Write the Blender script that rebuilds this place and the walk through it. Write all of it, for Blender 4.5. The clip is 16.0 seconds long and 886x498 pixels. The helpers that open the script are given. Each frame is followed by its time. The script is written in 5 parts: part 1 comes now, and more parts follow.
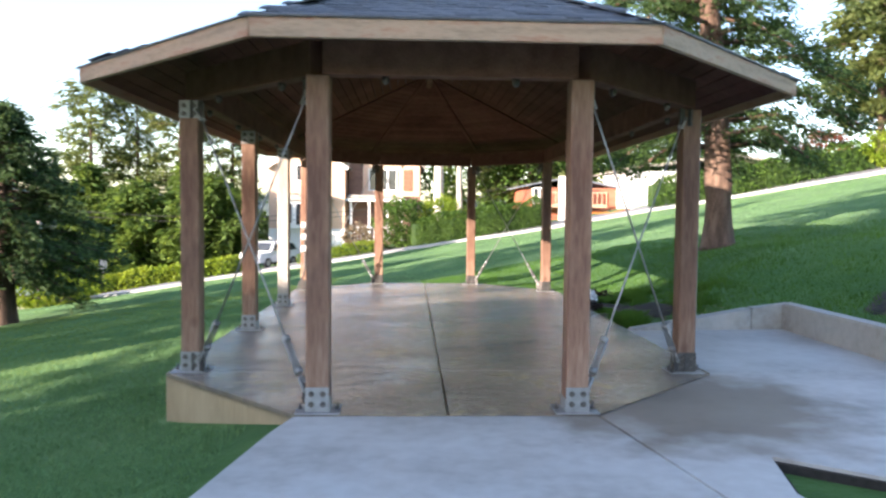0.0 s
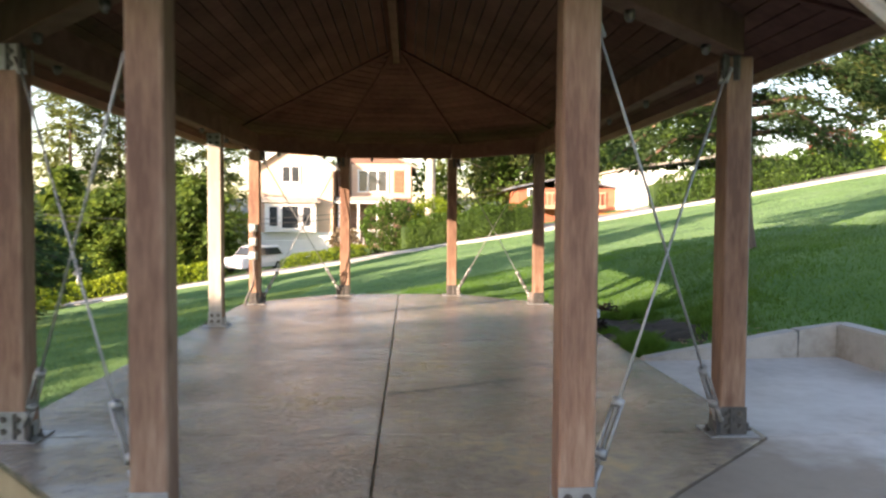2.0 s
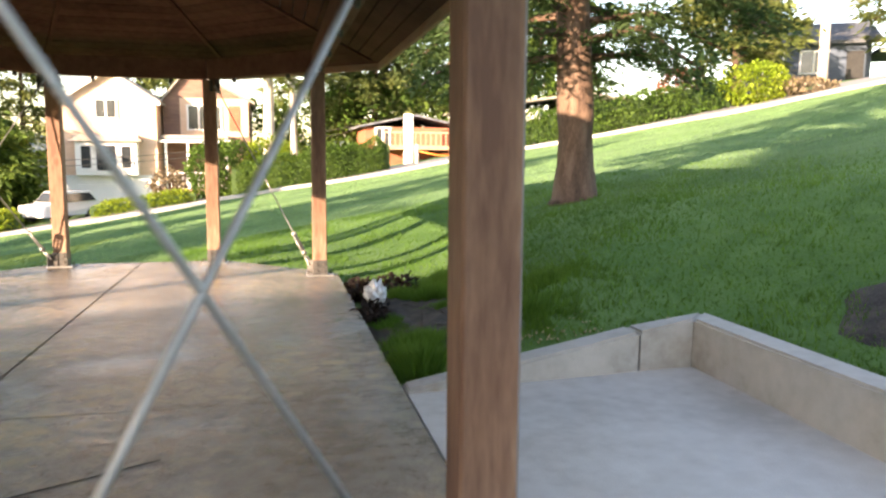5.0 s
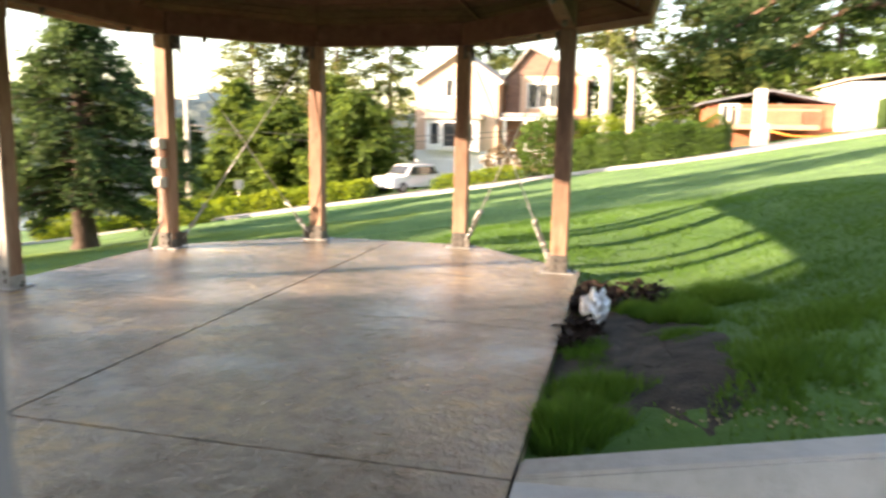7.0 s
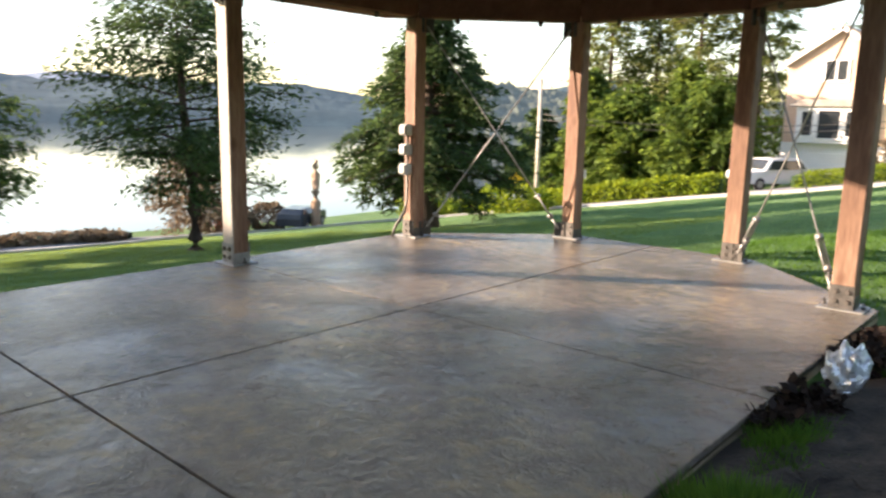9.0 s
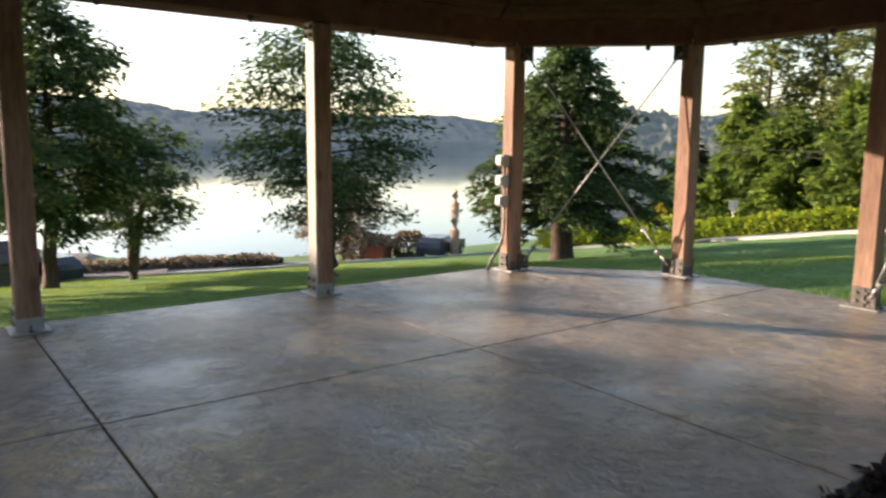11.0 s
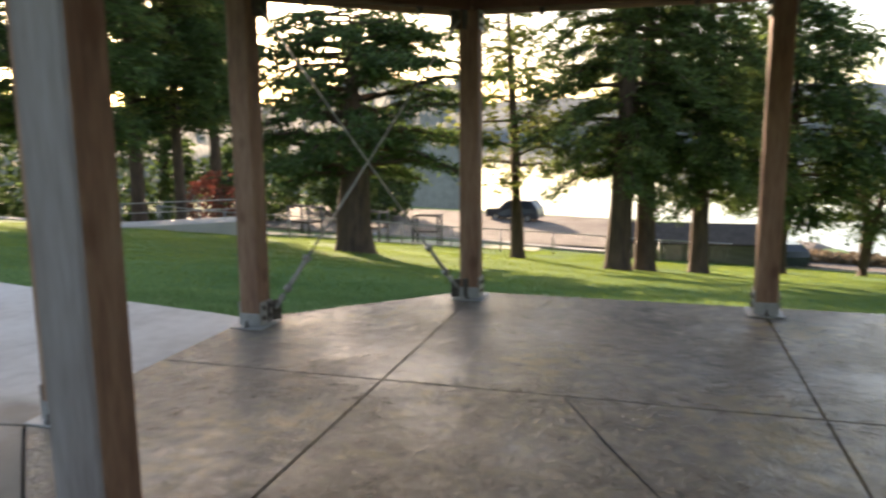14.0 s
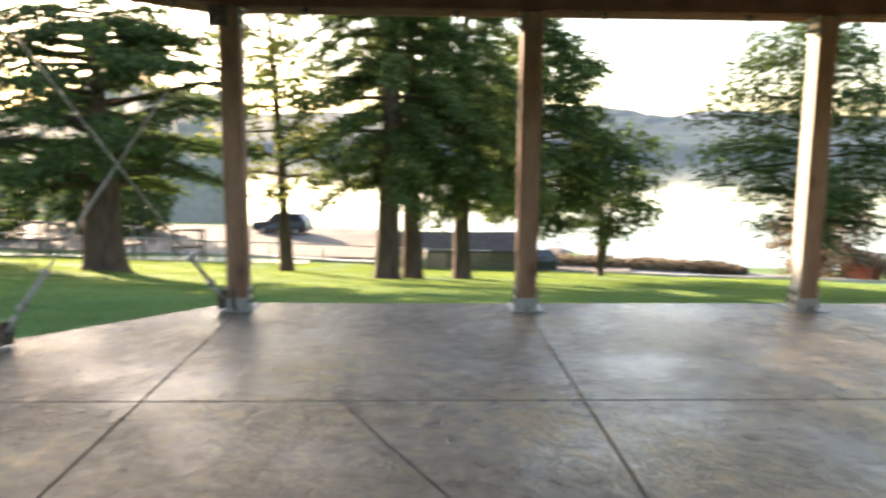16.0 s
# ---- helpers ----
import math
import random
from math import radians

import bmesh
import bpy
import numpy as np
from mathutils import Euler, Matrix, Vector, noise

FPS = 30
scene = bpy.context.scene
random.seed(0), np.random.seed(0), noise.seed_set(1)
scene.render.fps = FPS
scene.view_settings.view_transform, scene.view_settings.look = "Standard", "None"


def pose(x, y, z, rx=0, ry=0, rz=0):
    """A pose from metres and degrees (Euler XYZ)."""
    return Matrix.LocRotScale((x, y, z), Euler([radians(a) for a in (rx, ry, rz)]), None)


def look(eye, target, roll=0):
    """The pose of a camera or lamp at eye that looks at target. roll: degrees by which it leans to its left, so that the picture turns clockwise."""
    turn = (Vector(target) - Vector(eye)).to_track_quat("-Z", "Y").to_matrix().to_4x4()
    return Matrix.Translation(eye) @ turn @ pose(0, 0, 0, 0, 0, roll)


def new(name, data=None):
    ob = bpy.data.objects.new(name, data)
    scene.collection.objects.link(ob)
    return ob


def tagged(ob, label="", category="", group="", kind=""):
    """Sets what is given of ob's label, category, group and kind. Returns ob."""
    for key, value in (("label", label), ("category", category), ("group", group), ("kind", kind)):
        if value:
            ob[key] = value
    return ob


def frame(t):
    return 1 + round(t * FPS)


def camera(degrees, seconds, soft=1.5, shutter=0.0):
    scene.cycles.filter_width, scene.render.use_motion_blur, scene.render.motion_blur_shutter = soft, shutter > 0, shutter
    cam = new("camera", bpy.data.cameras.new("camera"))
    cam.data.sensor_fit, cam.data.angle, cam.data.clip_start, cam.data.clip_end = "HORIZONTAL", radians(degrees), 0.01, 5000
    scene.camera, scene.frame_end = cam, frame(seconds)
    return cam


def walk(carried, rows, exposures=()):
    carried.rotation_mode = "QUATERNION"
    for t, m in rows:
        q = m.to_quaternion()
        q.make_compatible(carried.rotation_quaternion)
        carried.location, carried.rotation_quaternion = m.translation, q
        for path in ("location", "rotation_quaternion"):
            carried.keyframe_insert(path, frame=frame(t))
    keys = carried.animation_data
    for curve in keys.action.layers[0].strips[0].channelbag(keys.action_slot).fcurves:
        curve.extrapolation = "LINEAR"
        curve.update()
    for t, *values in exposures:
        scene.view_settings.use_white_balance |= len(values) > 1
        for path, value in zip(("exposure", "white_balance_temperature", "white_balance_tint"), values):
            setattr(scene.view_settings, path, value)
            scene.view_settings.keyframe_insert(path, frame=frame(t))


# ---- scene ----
cam = camera(62.0, 16.0, soft=2.4, shutter=0.5)
PATH = [
    (0, (-0.29, 0.394, 1.529), (-0.205, 2.39, 1.434), 0.6),
    (0.5, (-0.151, 0.929, 1.531), (-0.015, 2.921, 1.414), -0.6),
    (1, (-0.008, 1.447, 1.532), (0.006, 3.444, 1.419), 0.4),
    (1.5, (0.064, 2.013, 1.536), (0.109, 4.011, 1.445), 1.4),
    (2, (0.202, 2.571, 1.479), (0.293, 4.567, 1.392), 0.3),
    (2.5, (0.328, 3.126, 1.441), (0.551, 5.107, 1.289), 0.9),
    (3, (0.521, 3.629, 1.439), (1.022, 5.558, 1.273), 0.5),
    (5.5, (2.169, 5.891, 1.506), (2.565, 7.834, 1.244), 0.1),
    (6, (2.487, 6.234, 1.427), (2.594, 8.213, 1.155), 1.3),
    (6.5, (2.77, 6.694, 1.462), (2.688, 8.672, 1.176), 1.3),
    (7, (3.024, 7.071, 1.472), (2.562, 8.992, 1.162), 1.2),
    (7.5, (3.255, 7.57, 1.408), (2.555, 9.415, 1.086), -0.2),
    (8, (3.406, 7.914, 1.409), (2.54, 9.697, 1.142), 0.1),
    (8.5, (3.614, 8.286, 1.438), (2.489, 9.908, 1.117), 0.9),
    (11, (3.999, 9.255, 1.469), (2.419, 10.447, 1.185), 0.6),
    (11.5, (3.992, 9.265, 1.426), (2.3, 10.297, 1.156), 0.7),
    (12, (4.1, 9.264, 1.468), (2.275, 10.033, 1.191), 0.7),
    (12.5, (4.178, 9.264, 1.541), (2.263, 9.749, 1.227), 0.4),
    (13, (4.119, 9.167, 1.494), (2.152, 9.367, 1.192), 0.4),
    (13.5, (4.1, 9.147, 1.476), (2.13, 8.956, 1.185), 0.2),
    (14, (4.142, 9.12, 1.541), (2.244, 8.576, 1.221), -0.4),
    (14.5, (4.149, 9.109, 1.569), (2.291, 8.439, 1.254), -0.3),
    (15, (4.132, 9.088, 1.547), (2.25, 8.485, 1.239), -0.2),
    (15.5, (4.09, 9.081, 1.49), (2.139, 8.753, 1.195), 0.2),
    (16, (4.05, 9.088, 1.458), (2.072, 9.157, 1.174), 0.5),
]
walk(cam, [(t, look(e, a, r)) for t, e, a, r in PATH],
     [(0, 1.95, 6100, 19), (1, 1.95, 6500, 21), (2, 1.95, 7200, 23), (3, 1.93, 7500, 20), (5.5, 2.38, 7800, 22), (6.5, 2.43, 7900, 22), (8, 2.08, 7300, 21), (11, 1.43, 7000, 21), (12.5, 1.53, 7300, 21), (13.5, 1.53, 7600, 21), (14.5, 2.13, 8000, 21), (15, 2.33, 8100, 22), (15.5, 2.43, 8000, 22), (16, 2.43, 7700, 20)])

# ---------------------------------------------------------------- light
SUN_YAW, SUN_UP = 125.0, 13.6
world = bpy.data.worlds.new("sky")
scene.world = world
world.use_nodes = True
wn = world.node_tree.nodes
sky = wn.new("ShaderNodeTexSky")
sky.sky_type, sky.sun_disc = "NISHITA", False
sky.sun_elevation = radians(SUN_UP)
sky.sun_rotation = radians(-SUN_YAW)
sky.air_density, sky.dust_density, sky.ozone_density = 1.0, 0.8, 1.0
world.node_tree.links.new(sky.outputs["Color"], wn["Background"].inputs["Color"])
wn["Background"].inputs["Strength"].default_value = 0.15
sun = new("sun", bpy.data.lights.new("sun", "SUN"))
sun.data.energy, sun.data.angle, sun.data.color = 5.0, radians(0.6), (1.0, 0.85, 0.66)
sun_from = Vector((-math.sin(radians(SUN_YAW)) * math.cos(radians(SUN_UP)), math.cos(radians(SUN_YAW)) * math.cos(radians(SUN_UP)), math.sin(radians(SUN_UP))))
sun.matrix_world = look(sun_from * 60, (0, 0, 0))

# ---------------------------------------------------------------- materials


def mat(name, colors, scale=3.0, detail=6.0, rough=(0.6, 0.85), metal=0.0, bump=0.2, bump_scale=40.0, stretch=(1, 1, 1), vary=0.0, island=False, spec=0.5, fine=0.35):
    """Two scales of noise mix the colours; a third gives the relief."""
    m = bpy.data.materials.new(name)
    m.use_nodes = True
    nt = m.node_tree
    n, link = nt.nodes, nt.links.new
    b = n["Principled BSDF"]
    tc = n.new("ShaderNodeTexCoord")
    mp = n.new("ShaderNodeMapping")
    mp.inputs["Scale"].default_value = stretch
    link(tc.outputs["Object"], mp.inputs["Vector"])
    big = n.new("ShaderNodeTexNoise")
    big.inputs["Scale"].default_value, big.inputs["Detail"].default_value = scale, detail
    link(mp.outputs[0], big.inputs["Vector"])
    small = n.new("ShaderNodeTexNoise")
    small.inputs["Scale"].default_value, small.inputs["Detail"].default_value = scale * 9, 4
    link(mp.outputs[0], small.inputs["Vector"])
    mixv = n.new("ShaderNodeMix")
    mixv.inputs["Factor"].default_value = fine
    link(big.outputs["Fac"], mixv.inputs["A"])
    link(small.outputs["Fac"], mixv.inputs["B"])
    ramp = n.new("ShaderNodeValToRGB")
    els = ramp.color_ramp.elements
    k = len(colors)
    for i, c in enumerate(colors):
        pos = 0.36 + 0.28 * i / max(1, k - 1)
        e = els[i] if i < 2 else els.new(pos)
        e.position, e.color = pos, (*c, 1)
    link(mixv.outputs["Result"], ramp.inputs["Fac"])
    col = ramp.outputs["Color"]
    if vary:
        src = n.new("ShaderNodeNewGeometry").outputs["Random Per Island"] if island else n.new("ShaderNodeObjectInfo").outputs["Random"]
        mr = n.new("ShaderNodeMapRange")
        mr.inputs["To Min"].default_value, mr.inputs["To Max"].default_value = 1 - vary, 1 + vary
        link(src, mr.inputs["Value"])
        hs = n.new("ShaderNodeHueSaturation")
        link(mr.outputs[0], hs.inputs["Value"])
        link(col, hs.inputs["Color"])
        col = hs.outputs["Color"]
    link(col, b.inputs["Base Color"])
    rr = n.new("ShaderNodeMapRange")
    rr.inputs["To Min"].default_value, rr.inputs["To Max"].default_value = rough
    link(small.outputs["Fac"], rr.inputs["Value"])
    link(rr.outputs[0], b.inputs["Roughness"])
    b.inputs["Metallic"].default_value = metal
    b.inputs["Specular IOR Level"].default_value = spec
    if bump:
        bn = n.new("ShaderNodeTexNoise")
        bn.inputs["Scale"].default_value, bn.inputs["Detail"].default_value = bump_scale, 5
        link(mp.outputs[0], bn.inputs["Vector"])
        bp = n.new("ShaderNodeBump")
        bp.inputs["Strength"].default_value, bp.inputs["Distance"].default_value = bump, 0.02
        link(bn.outputs["Fac"], bp.inputs["Height"])
        link(bp.outputs[0], b.inputs["Normal"])
    m["bsdf"] = b.name
    return m


def leaf_mat(name, a, b2, glow=0.35, vary=0.45):
    """Leaves: colour varies from clump to clump, and some light shines through."""
    m = mat(name, [a, b2], scale=0.6, rough=(0.55, 0.8), bump=0, vary=vary, island=True, spec=0.25)
    nt = m.node_tree
    n, link = nt.nodes, nt.links.new
    b = n["Principled BSDF"]
    out = n["Material Output"]
    tr = n.new("ShaderNodeBsdfTranslucent")
    src = b.inputs["Base Color"].links[0].from_socket
    br = n.new("ShaderNodeHueSaturation")
    br.inputs["Value"].default_value, br.inputs["Saturation"].default_value, br.inputs["Hue"].default_value = 1.7, 1.05, 0.48
    link(src, br.inputs["Color"])
    link(br.outputs[0], tr.inputs["Color"])
    mx = n.new("ShaderNodeMixShader")
    mx.inputs[0].default_value = glow
    link(b.outputs[0], mx.inputs[1])
    link(tr.outputs[0], mx.inputs[2])
    link(mx.outputs[0], out.inputs["Surface"])
    return m


POST_WOOD = mat("post_wood", [(0.155, 0.073, 0.046), (0.27, 0.15, 0.096), (0.39, 0.25, 0.172)], scale=1.7, rough=(0.55, 0.8), bump=0.3, bump_scale=26, stretch=(2.6, 2.6, 0.45), vary=0.16)
# grey copy of the post wood, holds sky light on one face
SKYLIT_WOOD = mat("skylit_wood", [(0.15, 0.115, 0.10), (0.22, 0.19, 0.175), (0.28, 0.25, 0.24)], scale=1.5, rough=(0.6, 0.85), bump=0.3, bump_scale=26, stretch=(2.6, 2.6, 0.4))
BEAM_WOOD = mat("beam_wood", [(0.13, 0.06, 0.042), (0.21, 0.11, 0.075)], scale=2.0, spec=0.15, rough=(0.6, 0.85), bump=0.4, bump_scale=25, stretch=(3, 3, 3), vary=0.15)
FASCIA_WOOD = mat("fascia_wood", [(0.33, 0.22, 0.14), (0.48, 0.33, 0.22), (0.40, 0.20, 0.12)], scale=1.6, rough=(0.6, 0.85), bump=0.35, bump_scale=22, stretch=(1, 1, 6), vary=0.1)
SOFFIT_WOOD = mat("soffit_wood", [(0.085, 0.036, 0.028), (0.125, 0.056, 0.043), (0.165, 0.078, 0.058)], scale=1.3, rough=(0.7, 0.9), bump=0.3, bump_scale=18, spec=0.1, vary=0.16, island=True)
# pale copy of the post wood, holds sunlight on one face
SUNLIT_WOOD = mat("pale_sunlit_wood", [(0.36, 0.31, 0.26), (0.47, 0.42, 0.36), (0.54, 0.50, 0.45)], scale=1.5, rough=(0.5, 0.75), bump=0.3, bump_scale=26, stretch=(2.6, 2.6, 0.4))
STEEL = mat("galvanised_steel", [(0.33, 0.33, 0.32), (0.46, 0.455, 0.445)], scale=18, rough=(0.4, 0.6), metal=0.6, bump=0.08)
BOLT_STEEL = mat("bolt_steel", [(0.10, 0.09, 0.085), (0.2, 0.18, 0.16)], scale=30, rough=(0.4, 0.6), metal=0.8, bump=0.1)
DARK_STEEL = mat("dark_steel", [(0.08, 0.075, 0.07), (0.16, 0.15, 0.14)], scale=20, rough=(0.4, 0.65), metal=0.6, bump=0.1)
SHINGLE = mat("shingle", [(0.06, 0.07, 0.085), (0.11, 0.12, 0.14), (0.15, 0.16, 0.17)], scale=6, rough=(0.8, 0.95), bump=0.5, bump_scale=120, vary=0.3)
SHINGLE_REST = mat("shingle_rest", [(0.06, 0.07, 0.085), (0.11, 0.12, 0.14), (0.15, 0.16, 0.17)], scale=6, rough=(0.8, 0.95), bump=0.5, bump_scale=120, vary=0.3, island=True)
PATIO = mat("broomed_concrete", [(0.37, 0.355, 0.325), (0.49, 0.475, 0.445), (0.57, 0.56, 0.53)], scale=0.9, rough=(0.45, 0.75), bump=0.25, bump_scale=70, vary=0.05)
WALL_CONC = mat("wall_concrete", [(0.30, 0.28, 0.24), (0.40, 0.38, 0.34), (0.46, 0.44, 0.40)], scale=1.4, rough=(0.7, 0.9), bump=0.3, bump_scale=45)
SLAB_SIDE = mat("slab_side", [(0.34, 0.26, 0.15), (0.46, 0.36, 0.22)], scale=2.5, rough=(0.7, 0.9), bump=0.3, stretch=(2, 2, 0.4))
JOINT = mat("joint_filler", [(0.012, 0.011, 0.01), (0.03, 0.027, 0.025)], scale=20, rough=(0.8, 0.95))
ASPHALT = mat("asphalt", [(0.16, 0.16, 0.165), (0.24, 0.24, 0.245)], scale=0.5, rough=(0.75, 0.95), bump=0.3, bump_scale=60)
KERB = mat("kerb_concrete", [(0.42, 0.40, 0.38), (0.55, 0.53, 0.50)], scale=1.0, rough=(0.7, 0.9), bump=0.2)
GRASS = mat("grass", [(0.05, 0.115, 0.026), (0.08, 0.16, 0.042), (0.12, 0.205, 0.065)], scale=0.35, rough=(0.8, 0.95), bump=0.9, bump_scale=26, spec=0.06)
SOIL = mat("soil", [(0.018, 0.014, 0.011), (0.042, 0.033, 0.026), (0.085, 0.068, 0.05)], scale=5, rough=(0.85, 0.98), bump=0.8, bump_scale=30)
BARK = mat("bark", [(0.035, 0.022, 0.015), (0.075, 0.047, 0.033), (0.12, 0.075, 0.053)], scale=2.5, rough=(0.8, 0.95), bump=1.0, bump_scale=9, stretch=(3, 3, 0.5))
RED_BARK = mat("red_bark", [(0.06, 0.034, 0.023), (0.13, 0.078, 0.052), (0.21, 0.135, 0.095)], scale=2.2, rough=(0.8, 0.95), bump=1.0, bump_scale=10, stretch=(3, 3, 0.6))
PALE_BARK = mat("pale_bark", [(0.42, 0.38, 0.32), (0.6, 0.56, 0.5)], scale=2.0, rough=(0.7, 0.9), bump=0.4, bump_scale=9)
NEEDLE_DARK = leaf_mat("dark_needles", (0.035, 0.068, 0.026), (0.068, 0.115, 0.036), 0.38)
NEEDLE = leaf_mat("green_needles", (0.055, 0.105, 0.022), (0.115, 0.175, 0.035), 0.45)
NEEDLE_OLIVE = leaf_mat("olive_needles", (0.065, 0.10, 0.03), (0.15, 0.175, 0.055), 0.42)
NEEDLE_FIR = leaf_mat("fir_needles", (0.046, 0.082, 0.03), (0.095, 0.14, 0.046), 0.42)
LEAF_GREEN = leaf_mat("shrub_leaves", (0.035, 0.08, 0.012), (0.085, 0.15, 0.024), 0.28)
LEAF_LIME = leaf_mat("lime_leaves", (0.12, 0.2, 0.015), (0.22, 0.28, 0.03), 0.35)
LEAF_RED = leaf_mat("red_leaves", (0.15, 0.055, 0.035), (0.24, 0.1, 0.06), 0.2)
LEAF_DRY = leaf_mat("dry_twigs", (0.14, 0.11, 0.07), (0.24, 0.19, 0.12), 0.15)
# blade colours carry the light: sunlit yellow, shaded deep green, pale dew sheen
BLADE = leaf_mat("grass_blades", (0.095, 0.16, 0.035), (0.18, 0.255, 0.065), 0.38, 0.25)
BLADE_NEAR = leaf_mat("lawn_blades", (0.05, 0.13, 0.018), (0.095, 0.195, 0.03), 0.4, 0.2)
BLADE_DEW_SHEEN = leaf_mat("dew_sheen_blades", (0.10, 0.195, 0.07), (0.165, 0.28, 0.115), 0.25, 0.2)
gb = GRASS.node_tree.nodes["Principled BSDF"]  # dew on the lawn
gb.inputs["Sheen Weight"].default_value, gb.inputs["Sheen Roughness"].default_value = 0.05, 0.4
gb.inputs["Sheen Tint"].default_value = (0.75, 0.95, 1.0, 1)
LEAF_PURPLE = leaf_mat("dark_purple_leaves", (0.012, 0.010, 0.008), (0.035, 0.018, 0.014), 0.1)
WHITE_PAINT = mat("white_paint", [(0.74, 0.73, 0.71), (0.82, 0.81, 0.79)], scale=1.0, rough=(0.5, 0.7), bump=0.05)
PEACH_SIDING = mat("peach_siding", [(0.62, 0.42, 0.30), (0.72, 0.50, 0.36)], scale=1.2, rough=(0.6, 0.8), bump=0.1, stretch=(1, 1, 8))
RED_SIDING = mat("red_brown_siding", [(0.30, 0.09, 0.05), (0.42, 0.14, 0.08)], scale=1.2, rough=(0.6, 0.8), bump=0.1, stretch=(1, 1, 8))
BROWN_SIDING = mat("brown_siding", [(0.17, 0.09, 0.07), (0.26, 0.15, 0.11)], scale=1.2, rough=(0.6, 0.8), bump=0.1, stretch=(1, 1, 8))
# shade on the hill house is put into this darkened blue
BLUE_SIDING = mat("shaded_blue_siding", [(0.045, 0.066, 0.10), (0.065, 0.09, 0.13)], scale=1.2, rough=(0.6, 0.8), bump=0.1, stretch=(1, 1, 8))
ROOF_GREY = mat("grey_roofing", [(0.26, 0.23, 0.2), (0.38, 0.34, 0.3)], scale=3, rough=(0.8, 0.95), bump=0.4)
ROOF_BROWN = mat("brown_roofing", [(0.05, 0.042, 0.036), (0.09, 0.076, 0.066)], scale=3, rough=(0.8, 0.95), bump=0.4)
STORE_SIDING = mat("grey_green_siding", [(0.12, 0.13, 0.10), (0.2, 0.21, 0.17)], scale=1.2, rough=(0.6, 0.8), bump=0.1, stretch=(1, 1, 8))
GLASS = mat("window_glass", [(0.03, 0.035, 0.04), (0.05, 0.055, 0.06)], scale=1, rough=(0.05, 0.12), bump=0, spec=0.8)
CAR_WHITE = mat("white_car_paint", [(0.7, 0.7, 0.7), (0.76, 0.76, 0.76)], scale=1, rough=(0.15, 0.25), bump=0)
CAR_DARK = mat("dark_car_paint", [(0.03, 0.04, 0.05), (0.05, 0.06, 0.07)], scale=1, rough=(0.15, 0.25), bump=0)
RUBBER = mat("rubber", [(0.015, 0.015, 0.015), (0.03, 0.03, 0.03)], scale=8, rough=(0.7, 0.9))
YELLOW = mat("yellow_sign_paint", [(0.8, 0.45, 0.01), (0.85, 0.5, 0.02)], scale=2, rough=(0.4, 0.6), bump=0)
PLASTIC = mat("pale_grey_plastic", [(0.5, 0.5, 0.48), (0.62, 0.62, 0.6)], scale=6, rough=(0.4, 0.6), bump=0.05)
FOIL = mat("silver_film", [(0.75, 0.77, 0.8), (0.9, 0.92, 0.95)], scale=6, rough=(0.2, 0.4), metal=0.7, bump=0.4, bump_scale=14)
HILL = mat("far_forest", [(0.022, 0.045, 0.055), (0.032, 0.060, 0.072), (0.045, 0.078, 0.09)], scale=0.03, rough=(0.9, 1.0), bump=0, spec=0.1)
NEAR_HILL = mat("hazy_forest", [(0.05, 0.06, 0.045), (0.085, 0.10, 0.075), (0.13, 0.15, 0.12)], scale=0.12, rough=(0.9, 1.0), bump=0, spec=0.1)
for hm, glow in ((HILL, 0.035), (NEAR_HILL, 0.03)):  # haze over the distance, put in as a faint blue glow
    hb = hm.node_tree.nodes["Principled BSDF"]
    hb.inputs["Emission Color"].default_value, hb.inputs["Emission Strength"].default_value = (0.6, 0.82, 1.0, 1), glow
# the mountain's haze is put into its pale blue colour
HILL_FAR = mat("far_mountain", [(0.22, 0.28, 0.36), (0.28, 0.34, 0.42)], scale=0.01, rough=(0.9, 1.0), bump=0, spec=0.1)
ORANGE = mat("orange_plastic", [(0.7, 0.2, 0.03), (0.8, 0.26, 0.05)], scale=3, rough=(0.5, 0.7), bump=0)

WATER = mat("lake_water", [(0.05, 0.07, 0.08), (0.07, 0.09, 0.10)], scale=0.05, rough=(0.04, 0.1), bump=0.12, bump_scale=1.2, stretch=(1, 0.4, 1))


def knots(m):
    """Dark round knots, a few to a post."""
    nt = m.node_tree
    n, link = nt.nodes, nt.links.new
    b = n["Principled BSDF"]
    mp = n.new("ShaderNodeMapping")
    mp.inputs["Scale"].default_value = (3.8, 3.8, 2.4)
    link(n["Texture Coordinate"].outputs["Object"], mp.inputs["Vector"])
    oi = n.new("ShaderNodeObjectInfo")
    sh = n.new("ShaderNodeVectorMath")
    sh.operation = "MULTIPLY_ADD"
    sh.inputs[1].default_value = (9.0, 5.0, 13.0)
    link(oi.outputs["Random"], sh.inputs[0])
    link(mp.outputs[0], sh.inputs[2])
    vo = n.new("ShaderNodeTexVoronoi")
    vo.inputs["Scale"].default_value = 1.0
    link(sh.outputs[0], vo.inputs["Vector"])
    r = n.new("ShaderNodeMapRange")
    r.inputs["From Min"].default_value, r.inputs["From Max"].default_value = 0.07, 0.2
    r.inputs["To Min"].default_value, r.inputs["To Max"].default_value = 0.75, 0.0
    link(vo.outputs["Distance"], r.inputs["Value"])
    mx = n.new("ShaderNodeMix")
    mx.data_type = "RGBA"
    mx.inputs[7].default_value = (0.13, 0.055, 0.03, 1)
    src = b.inputs["Base Color"].links[0].from_socket
    link(r.outputs[0], mx.inputs[0])
    link(src, mx.inputs[6])
    link(mx.outputs[2], b.inputs["Base Color"])


knots(POST_WOOD)


